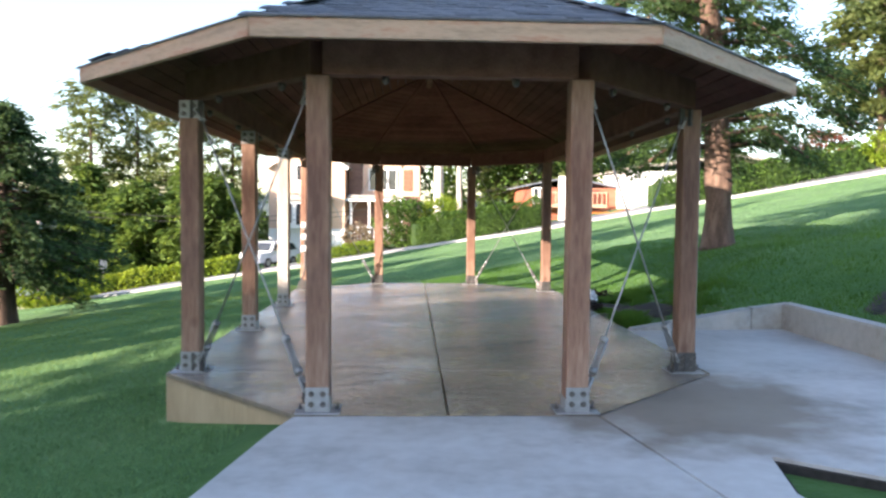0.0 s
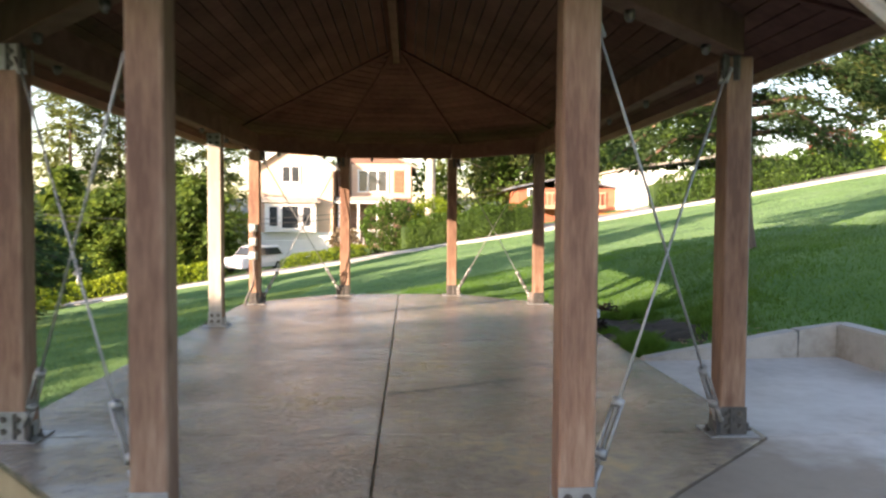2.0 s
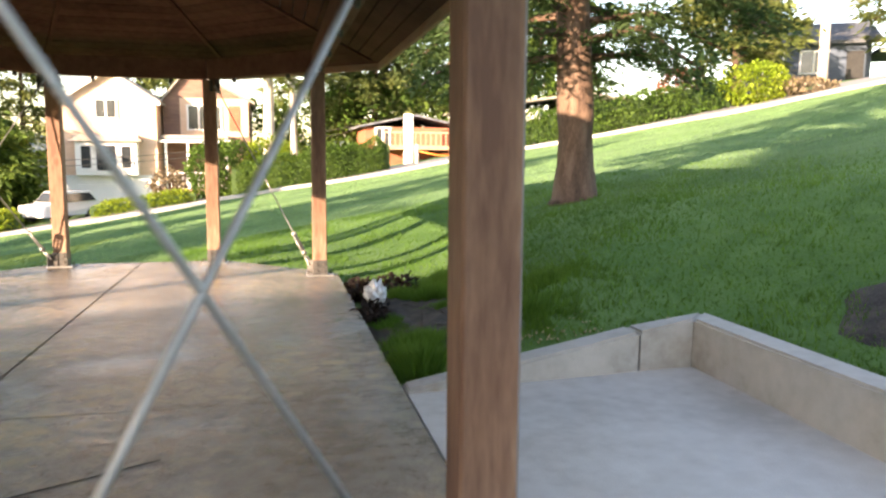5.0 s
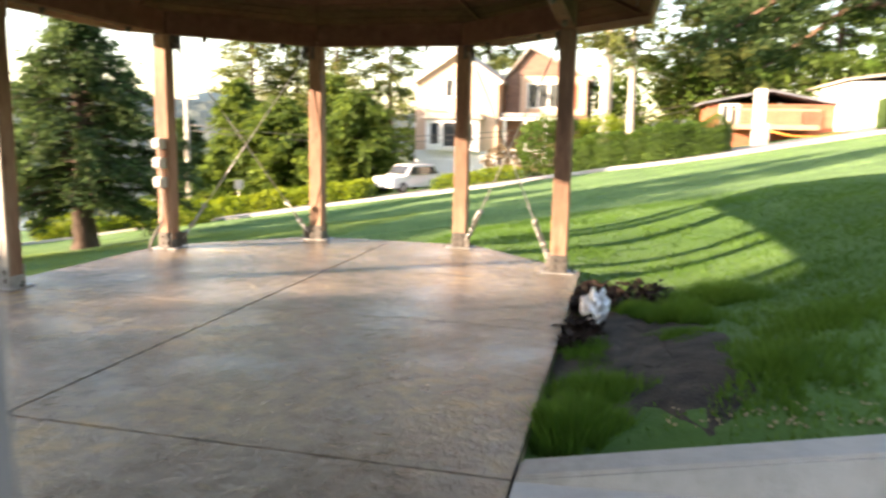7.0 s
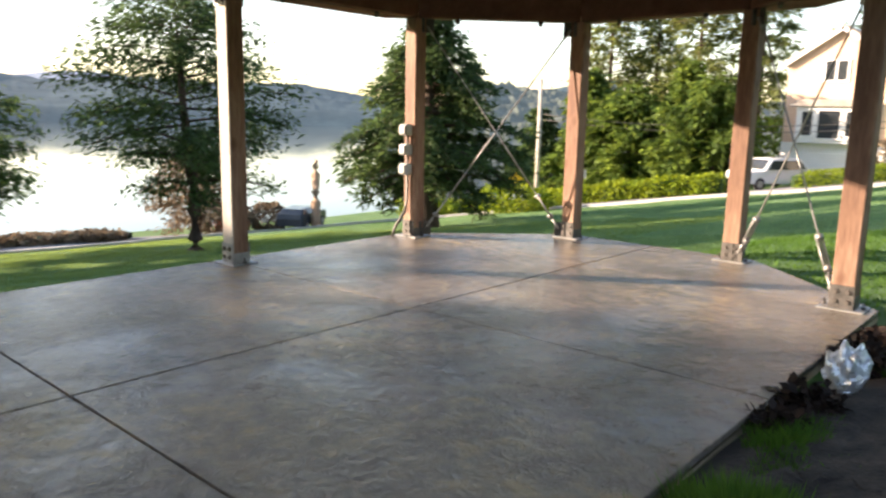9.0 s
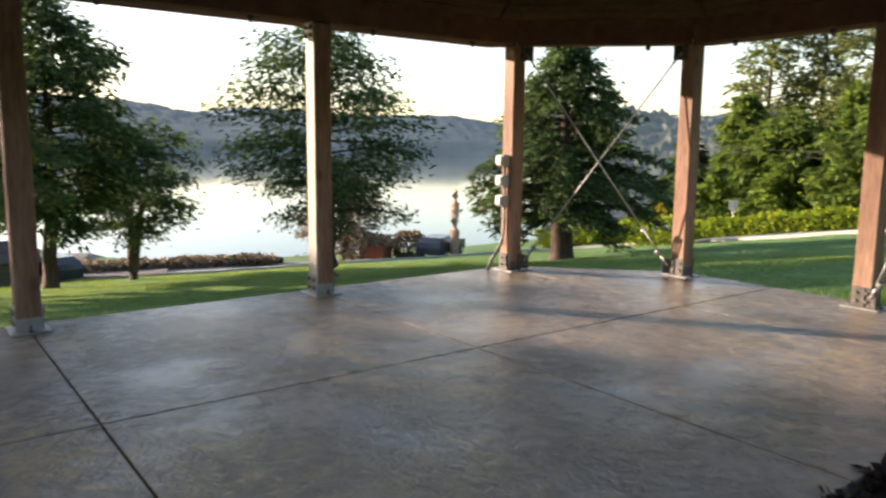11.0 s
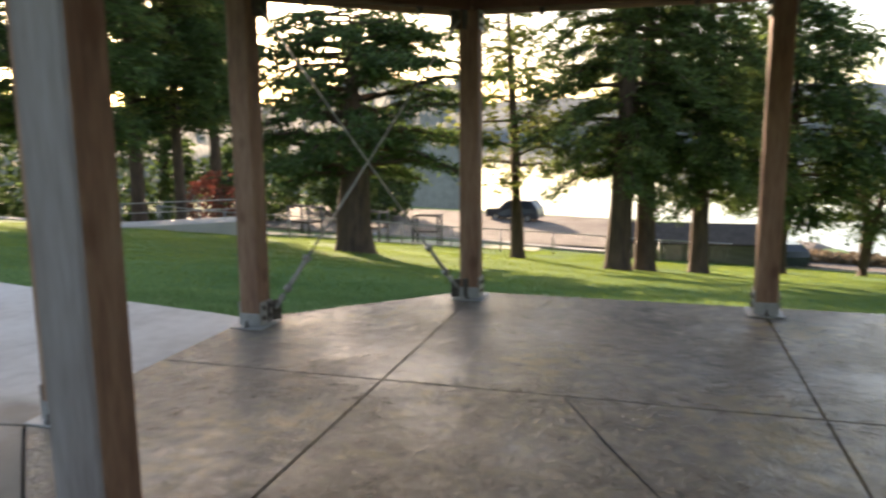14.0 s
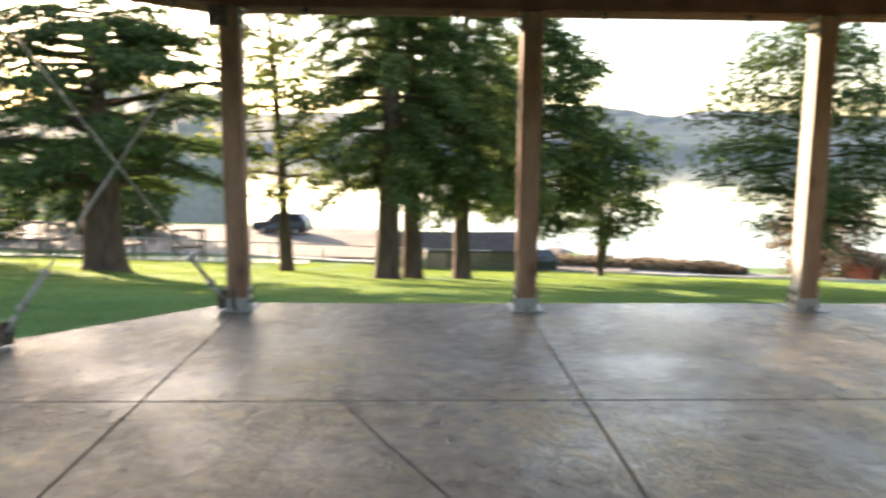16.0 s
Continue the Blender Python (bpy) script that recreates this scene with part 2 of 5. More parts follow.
def stamped_concrete():
    """Sealed stamped concrete: tan and grey patches, slate-like relief, damp gloss."""
    m = mat("stamped_concrete", [(0.125, 0.1, 0.08), (0.18, 0.147, 0.115), (0.215, 0.178, 0.14), (0.265, 0.215, 0.152), (0.34, 0.262, 0.15)], scale=0.8, detail=9, rough=(0.1, 0.32), bump=0, vary=0.05, fine=0.42, spec=0.55)
    nt = m.node_tree
    n, link = nt.nodes, nt.links.new
    b = n["Principled BSDF"]
    tc = n["Texture Coordinate"]
    skin = n.new("ShaderNodeTexNoise")  # broken slate-like skin, hand-sized flakes with finer chips in them
    skin.inputs["Scale"].default_value, skin.inputs["Detail"].default_value = 11.0, 8
    skin.inputs["Roughness"].default_value, skin.inputs["Distortion"].default_value = 0.6, 0.4
    link(tc.outputs["Object"], skin.inputs["Vector"])
    bent = n.new("ShaderNodeVectorMath")
    bent.operation = "MULTIPLY_ADD"
    bent.inputs[1].default_value = (0.12, 0.12, 0.12)
    link(skin.outputs["Color"], bent.inputs[0])
    link(tc.outputs["Object"], bent.inputs[2])
    chip = n.new("ShaderNodeTexVoronoi")
    chip.inputs["Scale"].default_value = 26.0
    link(bent.outputs[0], chip.inputs["Vector"])
    s = n.new("ShaderNodeMath")
    s.operation = "MULTIPLY_ADD"
    s.inputs[1].default_value = 0.22
    link(chip.outputs["Distance"], s.inputs[0])
    link(skin.outputs["Fac"], s.inputs[2])
    bp = n.new("ShaderNodeBump")
    bp.inputs["Strength"].default_value, bp.inputs["Distance"].default_value = 0.8, 0.035
    worn = n.new("ShaderNodeTexNoise")  # the stamp is deeper in some places than in others
    worn.inputs["Scale"].default_value, worn.inputs["Detail"].default_value = 1.1, 4
    link(tc.outputs["Object"], worn.inputs["Vector"])
    deep = n.new("ShaderNodeMapRange")
    deep.inputs["From Min"].default_value, deep.inputs["From Max"].default_value = 0.36, 0.66
    deep.inputs["To Min"].default_value, deep.inputs["To Max"].default_value = 0.3, 1.3
    link(worn.outputs["Fac"], deep.inputs["Value"])
    mul = n.new("ShaderNodeMath")
    mul.operation = "MULTIPLY"
    link(s.outputs[0], mul.inputs[0])
    link(deep.outputs[0], mul.inputs[1])
    link(mul.outputs[0], bp.inputs["Height"])
    link(bp.outputs[0], b.inputs["Normal"])
    return m


STAMPED = stamped_concrete()


def damp(m, cx, cy, radius):
    """A dark damp stain with a ragged rim on the concrete by the corner post."""
    nt = m.node_tree
    n, link = nt.nodes, nt.links.new
    b = n["Principled BSDF"]
    tc = n["Texture Coordinate"]
    wob = n.new("ShaderNodeTexNoise")
    wob.inputs["Scale"].default_value, wob.inputs["Detail"].default_value = 2.5, 6
    link(tc.outputs["Object"], wob.inputs["Vector"])
    d = n.new("ShaderNodeVectorMath")
    d.operation = "DISTANCE"
    d.inputs[1].default_value = (cx, cy, 0)
    link(tc.outputs["Object"], d.inputs[0])
    s = n.new("ShaderNodeMath")
    s.operation = "MULTIPLY_ADD"
    s.inputs[1].default_value = -1.6
    link(wob.outputs["Fac"], s.inputs[0])
    link(d.outputs["Value"], s.inputs[2])
    r = n.new("ShaderNodeMapRange")
    r.inputs["From Min"].default_value, r.inputs["From Max"].default_value = radius - 1.15, radius - 0.5
    r.inputs["To Min"].default_value, r.inputs["To Max"].default_value = 1.0, 0.0
    link(s.outputs[0], r.inputs["Value"])
    mx = n.new("ShaderNodeMix")
    mx.data_type = "RGBA"
    mx.blend_type = "MULTIPLY"
    mx.inputs[7].default_value = (0.5, 0.43, 0.36, 1)
    src = b.inputs["Base Color"].links[0].from_socket
    link(r.outputs[0], mx.inputs[0])
    link(src, mx.inputs[6])
    link(mx.outputs[2], b.inputs["Base Color"])


damp(PATIO, 1.95, 6.35, 1.25)

# ---------------------------------------------------------------- mesh helpers


def link_mesh(name, bm, material, parent=None, label=""):
    me = bpy.data.meshes.new(name)
    bm.to_mesh(me)
    bm.free()
    me.materials.append(material)
    ob = new(name, me)
    if parent is not None:
        ob.parent = parent
    if label:
        ob["label"] = label
    return ob


def part(name, bm, material, parent, label=""):
    return link_mesh(name, bm, material, parent, label)


def share(name, ob, parent, m, label=""):
    """Another object on the same mesh."""
    o = new(name, ob.data)
    o.parent = parent
    o.matrix_basis = m
    if label:
        o["label"] = label
    return o


def thing(name, label, category, at=(0, 0, 0), rz=0.0, group="", kind=""):
    e = new(name)
    e.matrix_basis = pose(*at, 0, 0, rz)
    return tagged(e, label, category, group, kind)


def box(bm, x0, x1, y0, y1, z0, z1, m=None, bevel=0.0):
    r = bmesh.ops.create_cube(bm, size=1.0)
    vs = r["verts"]
    for v in vs:
        v.co = Vector(((x0 + x1) / 2 + v.co.x * (x1 - x0), (y0 + y1) / 2 + v.co.y * (y1 - y0), (z0 + z1) / 2 + v.co.z * (z1 - z0)))
    if bevel:
        es = list({e for v in vs for e in v.link_edges})
        g = bmesh.ops.bevel(bm, geom=es, offset=bevel, segments=1, affect="EDGES")
        vs = list({v for f in g["faces"] for v in f.verts} | {v for v in vs if v.is_valid})
    if m is not None:
        bmesh.ops.transform(bm, matrix=m, verts=vs)
    return vs


def boxed(x0, x1, y0, y1, z0, z1, bevel=0.0, m=None):
    bm = bmesh.new()
    box(bm, x0, x1, y0, y1, z0, z1, m, bevel)
    return bm


def tube(bm, pts, radii, sides=8):
    """A tube through points, with a radius for each."""
    rings = []
    pts = [Vector(p) for p in pts]
    for i, p in enumerate(pts):
        d = (pts[min(i + 1, len(pts) - 1)] - pts[max(i - 1, 0)]).normalized()
        a = d.orthogonal().normalized()
        if abs(d.z) < 0.999:
            a = d.cross(Vector((0, 0, 1))).normalized()
        b = d.cross(a)
        rings.append([bm.verts.new(p + (a * math.cos(2 * math.pi * k / sides) + b * math.sin(2 * math.pi * k / sides)) * radii[i]) for k in range(sides)])
    for r0, r1 in zip(rings, rings[1:]):
        for k in range(sides):
            f = bm.faces.new((r0[k], r0[(k + 1) % sides], r1[(k + 1) % sides], r1[k]))
            f.smooth = True
    bm.faces.new(rings[0][::-1])
    bm.faces.new(rings[-1])


def tubed(pts, radii, sides=8):
    bm = bmesh.new()
    tube(bm, pts, radii if isinstance(radii, (list, tuple)) else [radii] * len(pts), sides)
    return bm


def prism(poly, z0, z1, bevel=0.0):
    bm = bmesh.new()
    lo = [bm.verts.new((x, y, z0)) for x, y in poly]
    hi = [bm.verts.new((x, y, z1)) for x, y in poly]
    k = len(poly)
    bm.faces.new(lo[::-1])
    top = bm.faces.new(hi)
    for i in range(k):
        bm.faces.new((lo[i], lo[(i + 1) % k], hi[(i + 1) % k], hi[i]))
    bmesh.ops.recalc_face_normals(bm, faces=bm.faces)
    if bevel:
        bmesh.ops.bevel(bm, geom=list(top.edges), offset=bevel, segments=2, affect="EDGES")
    return bm


def np_mesh(name, verts, faces_n, material, parent=None, smooth=False):
    """A mesh of loose faces of one size, from arrays: verts (n*k, 3) in face order."""
    k = faces_n
    nf = len(verts) // k
    me = bpy.data.meshes.new(name)
    me.vertices.add(nf * k)
    me.vertices.foreach_set("co", np.asarray(verts, dtype=np.float32).ravel())
    me.loops.add(nf * k)
    me.loops.foreach_set("vertex_index", np.arange(nf * k, dtype=np.int32))
    me.polygons.add(nf)
    me.polygons.foreach_set("loop_start", np.arange(0, nf * k, k, dtype=np.int32))
    me.update()
    me.validate()
    me.materials.append(material)
    ob = new(name, me)
    if parent is not None:
        ob.parent = parent
    return ob


# ---------------------------------------------------------------- ground
def sstep(a, b, x):
    t = np.clip((x - a) / (b - a), 0, 1)
    return t * t * (3 - 2 * t)


def ground_z(x, y):
    """Height of the lawn: a slope that falls to the lake, graded round the slab and the patio."""
    x, y = np.asarray(x, dtype=float), np.asarray(y, dtype=float)
    u, v = np.clip(x, -38, 34) / 20, np.clip(y, -22, 47) / 20
    p = 0.413 + 3.496 * u - 1.027 * v + 0.395 * u * u - 0.335 * u * v + 0.279 * v * v + 0.079 * u**3 - 0.074 * u * u * v + 0.122 * u * v * v - 0.007 * v**3
    p = p + np.maximum(x - 34, 0) * 0.06 * (x < 120) + 5.16 * (x >= 120) - np.clip(-38 - x, 0, 9) * 0.05 - np.clip(-47 - 15 * sstep(24, 12, y) - x, 0, 40) * 0.3
    p = p + 0.04 * np.sin(x * 0.55 + 1) * np.sin(y * 0.47) + 0.02 * np.sin(x * 1.7) * np.sin(y * 1.9 + 2)
    d = np.hypot(np.maximum(np.maximum(-2.65 - x, 0), x - 2.65), np.maximum(np.maximum(5.8 - y, 0), y - 16.8))
    left = sstep(-1.2, -2.2, x) * (y > 2.5)
    d2 = np.hypot(np.maximum(np.maximum(-3.6 - x, 0), x - 5.04), np.maximum(np.maximum(-6 - y, 0), y - 10.5))
    d2 = np.maximum(d2, 1.3 * sstep(-1.25, -2.6, x) * sstep(2.4, 3.6, y))
    near = np.minimum(p, -0.1) - 0.1 * sstep(14, 8, y) * sstep(-1, -2.5, x)
    w = sstep(0.1, 4.0, np.minimum(d, d2 + 0.4))
    z = near + (p - near) * w
    z = z + 0.26 * sstep(0.0, 0.3, d2) * sstep(2.0, 5.0, x) * sstep(3.4, 0.6, d2) * (x > 2)
    return z


def gz(x, y):
    return float(ground_z(x, y))


def axis(lo, hi, fine_lo, fine_hi, step):
    a = list(np.arange(fine_lo, fine_hi + 1e-6, step))
    s, x = step, fine_lo
    while x > lo:
        s *= 1.16
        x -= s
        a.insert(0, x)
    s, x = step, fine_hi
    while x < hi:
        s *= 1.16
        x += s
        a.append(x)
    return np.array(a)


def sheet(name, xs, ys, zf, material, smooth=True):
    X, Y = np.meshgrid(xs, ys)
    Z = zf(X, Y)
    co = np.stack([X, Y, Z], -1).reshape(-1, 3)
    nx, ny = len(xs), len(ys)
    i = np.arange((ny - 1) * (nx - 1))
    r, c = i // (nx - 1), i % (nx - 1)
    a = r * nx + c
    quads = np.stack([a, a + 1, a + nx + 1, a + nx], 1)
    me = bpy.data.meshes.new(name)
    me.vertices.add(len(co))
    me.vertices.foreach_set("co", co.astype(np.float32).ravel())
    me.loops.add(quads.size)
    me.loops.foreach_set("vertex_index", quads.astype(np.int32).ravel())
    me.polygons.add(len(quads))
    me.polygons.foreach_set("loop_start", np.arange(0, quads.size, 4, dtype=np.int32))
    me.polygons.foreach_set("use_smooth", np.ones(len(quads), dtype=bool) if smooth else np.zeros(len(quads), dtype=bool))
    me.update()
    me.validate()
    me.materials.append(material)
    return new(name, me)


ground = sheet("ground", axis(-1500, 1500, -9, 12, 0.22), axis(-1500, 1500, -2, 19, 0.22), ground_z, GRASS)
tagged(ground, "sloping mown green lawn around the pavilion", "lawn", kind="structure")

LAKE_Z = -7.1
water = sheet("water", np.array([-1500, -600, -300, -150, -80, -44.0]), np.array([-1500, -300, 0, 300, 1500.0]), lambda x, y: x * 0 + LAKE_Z, WATER, False)
tagged(water, "calm pale lake reflecting the bright sky", "lake", kind="structure")


def ribbon(name, line, off0, off1, lift, material, thick=0.0, step=1.5):
    """A strip along a line in plan, laid on the ground. Offsets are to the line's left."""
    pts = []
    for (x0, y0), (x1, y1) in zip(line, line[1:]):
        n = max(1, int(math.hypot(x1 - x0, y1 - y0) / step))
        pts += [(x0 + (x1 - x0) * i / n, y0 + (y1 - y0) * i / n) for i in range(n)]
    pts.append(line[-1])
    for _ in range(4):
        pts = [pts[0]] + [((a[0] + 2 * b[0] + c[0]) / 4, (a[1] + 2 * b[1] + c[1]) / 4) for a, b, c in zip(pts, pts[1:], pts[2:])] + [pts[-1]]
    bm = bmesh.new()
    rows = []
    m = 5 if abs(off1 - off0) > 2 else 2
    for i, (x, y) in enumerate(pts):
        ax, ay = pts[max(i - 1, 0)]
        bx, by = pts[min(i + 1, len(pts) - 1)]
        l = math.hypot(bx - ax, by - ay)
        nx, ny = -(by - ay) / l, (bx - ax) / l
        row = []
        for k in range(m):
            o = off0 + (off1 - off0) * k / (m - 1)
            px, py = x + nx * o, y + ny * o
            row.append(bm.verts.new((px, py, gz(px, py) + lift)))
        if thick:
            row.insert(0, bm.verts.new((row[0].co.x, row[0].co.y, row[0].co.z - thick)))
            row.append(bm.verts.new((row[-1].co.x, row[-1].co.y, row[-1].co.z - thick)))
        rows.append(row)
    for a, b in zip(rows, rows[1:]):
        for k in range(len(a) - 1):
            bm.faces.new((a[k], b[k], b[k + 1], a[k + 1]))
    bmesh.ops.recalc_face_normals(bm, faces=bm.faces)
    return link_mesh(name, bm, material)


ROAD = [(-32, -40), (-39.5, -15), (-40.5, 0), (-37.5, 14), (-34, 30), (-29, 40), (-20, 43.6), (-0.5, 44.3), (15, 42), (30, 35), (45, 22), (60, 0)]
tagged(ribbon("road", ROAD, 0.3, 6.2, 0.05, ASPHALT), "grey asphalt road along the lawn's edge", "road", kind="structure")
tagged(ribbon("kerb", ROAD, -0.35, 0.3, 0.14, KERB, 0.2), "pale concrete kerb beside the lawn", "kerb", kind="structure")
GRAVEL = mat("pale_gravel", [(0.085, 0.066, 0.056), (0.13, 0.106, 0.092), (0.17, 0.145, 0.126)], scale=0.4, rough=(0.8, 0.95), bump=0.4, bump_scale=30)
WORN_YARD = mat("worn_yard", [(0.30, 0.33, 0.16), (0.45, 0.44, 0.30), (0.52, 0.50, 0.40)], scale=0.5, rough=(0.8, 0.95), bump=0.4, bump_scale=30)
tagged(ribbon("pavement_parking", [(-46.5, -22), (-48.5, -6), (-49.5, 6), (-47.5, 17), (-45, 24)], -8.5, 8.5, 0.15, GRAVEL), "pinkish grey gravel parking area by the lake", "parking lot", kind="structure")

# ---------------------------------------------------------------- slab, patio, low wall
HALF, FRONT_Y, BACK_Y = 2.41, 8.48, 14.03  # half width of the post ring; centres of its two half octagons


def ring(apothem, front=None):
    t = apothem * math.tan(radians(22.5))
    f = FRONT_Y - (front or apothem)
    return [(-t, f), (t, f), (apothem, FRONT_Y - t), (apothem, BACK_Y + t), (t, BACK_Y + apothem), (-t, BACK_Y + apothem), (-apothem, BACK_Y + t), (-apothem, FRONT_Y - t)]


def clip(poly, a, b, c):
    """The part of a convex polygon where a*x + b*y >= c."""
    out = []
    for p, q in zip(poly, poly[1:] + poly[:1]):
        dp, dq = a * p[0] + b * p[1] - c, a * q[0] + b * q[1] - c
        if dp >= 0:
            out.append(p)
        if dp * dq < 0:
            s = dp / (dp - dq)
            out.append((p[0] + (q[0] - p[0]) * s, p[1] + (q[1] - p[1]) * s))
    return out


SLAB = [(-1.15, 5.93), (1.15, 5.93), (2.63, 7.41), (2.63, 15.18), (1.15, 16.66), (-1.15, 16.66), (-2.6, 15.18), (-2.6, 7.41)]
floor = link_mesh("floor", prism(SLAB, -0.75, -0.035), SLAB_SIDE)
tagged(floor, "raised stamped concrete slab floor of the pavilion", "floor", kind="structure")
CUTS = [0, 7.53, 10.05, 12.59, 15.07, 30]
for side in (-1, 1):
    for y0, y1 in zip(CUTS, CUTS[1:]):
        p = clip(clip(clip(SLAB, side, 0, 0.009), 0, 1, y0 + 0.007), 0, -1, -y1 + 0.007)
        part("floor_panel", prism(p, -0.05, 0.0, 0.0025), STAMPED, floor)

patio = link_mesh("patio", prism([(-1.1, 5.9), (1.12, 5.9), (2.6, 7.4), (2.62, 10.28), (4.82, 10.3), (4.82, 3.6), (3.6, 4.1), (2.5, 4.58), (2.04, 4.92), (1.9, 4.35), (2.4, 1.2), (2.7, -5.95), (-3.65, -5.95), (-2.6, 0), (-1.93, 2.15), (-1.44, 4.36)], -0.25, -0.03), JOINT)
tagged(patio, "light grey broomed concrete patio and walkway", "patio", kind="structure")
for poly in ([(-1.17, 5.92), (1.15, 5.92), (1.42, 4.37), (1.93, 1.2), (2.25, -6), (-3.7, -6), (-2.65, 0), (-1.96, 2.12), (-1.47, 4.36), (-1.27, 5.52)],
             [(1.172, 5.926), (2.642, 7.4), (2.642, 7.424), (4.83, 7.59), (4.83, 3.58), (3.6, 4.08), (2.52, 4.6), (2.03, 4.97), (1.87, 4.35), (2.38, 1.2), (2.72, -6), (2.268, -6), (1.948, 1.2), (1.438, 4.37)],
             [(2.642, 7.438), (4.83, 7.604), (4.83, 10.25), (2.642, 10.22)]):
    part("concrete_panel", prism(poly, -0.06, -0.006, 0.0025), PATIO, patio)


def wall_piece(poly, heights, name="wall_low"):
    bm = bmesh.new()
    lo = [bm.verts.new((x, y, -0.3)) for x, y in poly]
    hi = [bm.verts.new((x, y, h)) for (x, y), h in zip(poly, heights)]
    k = len(poly)
    bm.faces.new(lo[::-1])
    top = bm.faces.new(hi)
    for i in range(k):
        bm.faces.new((lo[i], lo[(i + 1) % k], hi[(i + 1) % k], hi[i]))
    bmesh.ops.recalc_face_normals(bm, faces=bm.faces)
    bmesh.ops.bevel(bm, geom=list(top.edges), offset=0.018, segments=2, affect="EDGES")
    return bm


low_wall = thing("low_wall", "low grey concrete retaining wall beside the patio", "retaining wall", kind="structure")
part("wall_section", wall_piece([(2.645, 10.05), (4.352, 10.225), (4.352, 10.445), (2.645, 10.25)], [0.015, 0.28, 0.28, 0.015]), WALL_CONC, low_wall)
part("wall_section", wall_piece([(4.368, 10.227), (4.796, 10.262), (5.02, 10.49), (4.368, 10.447)], [0.282, 0.352, 0.352, 0.282]), WALL_CONC, low_wall)
part("wall_section", wall_piece([(4.80, 10.262), (4.80, 7.6), (5.03, 7.6), (5.024, 10.486)], [0.352, 0.352, 0.352, 0.352]), WALL_CONC, low_wall)
part("wall_section", wall_piece([(4.80, 7.584), (4.81, 3.6), (5.04, 3.6), (5.03, 7.584)], [0.352, 0.352, 0.352, 0.352]), WALL_CONC, low_wall)

# ---------------------------------------------------------------- pavilion
BEAM_Z, BEAM_H = 2.56, 0.27
EAVE, FASCIA_LO, FASCIA_HI = HALF + 0.80, 2.655, 2.785
PITCH = 0.42
POSTS = [(-1.0, 6.075), (1.0, 6.075), (2.405, 7.525), (2.4, 15.07), (1.0, 16.44), (-1.0, 16.44), (-2.385, 15.07), (-2.385, 12.58), (-2.385, 10.05), (-2.38, 7.52)]
A, B, C, R4, F2, F1, L4, L3, L2, L1 = POSTS
pavilion = thing("pavilion", "open wooden park pavilion with a dark shingled roof", "pavilion")


def post_mesh():
    bm = boxed(-0.088, 0.088, -0.088, 0.088, 0.02, BEAM_Z, 0.01)
    return bm


def bracket_mesh(h0, h1):
    """Two steel side plates on opposite faces of a post."""
    bm = bmesh.new()
    for s in (-1, 1):
        box(bm, -0.09, 0.09, min(s * 0.09, s * 0.099), max(s * 0.09, s * 0.099), h0, h1, None, 0.002)
    if h0 < 1:
        for s in (-1, 1):
            box(bm, min(s * 0.09, s * 0.095), max(s * 0.09, s * 0.095), -0.09, 0.09, h0, h0 + 0.1, None, 0.001)
    return bm


def bolt_mesh():
    bm = bmesh.new()
    bmesh.ops.create_cone(bm, cap_ends=True, segments=6, radius1=0.017, radius2=0.015, depth=0.016, matrix=pose(0, 0, 0, 90))
    bmesh.ops.create_cone(bm, cap_ends=True, segments=10, radius1=0.023, radius2=0.023, depth=0.005, matrix=pose(0, 0.006, 0, 90))
    return bm


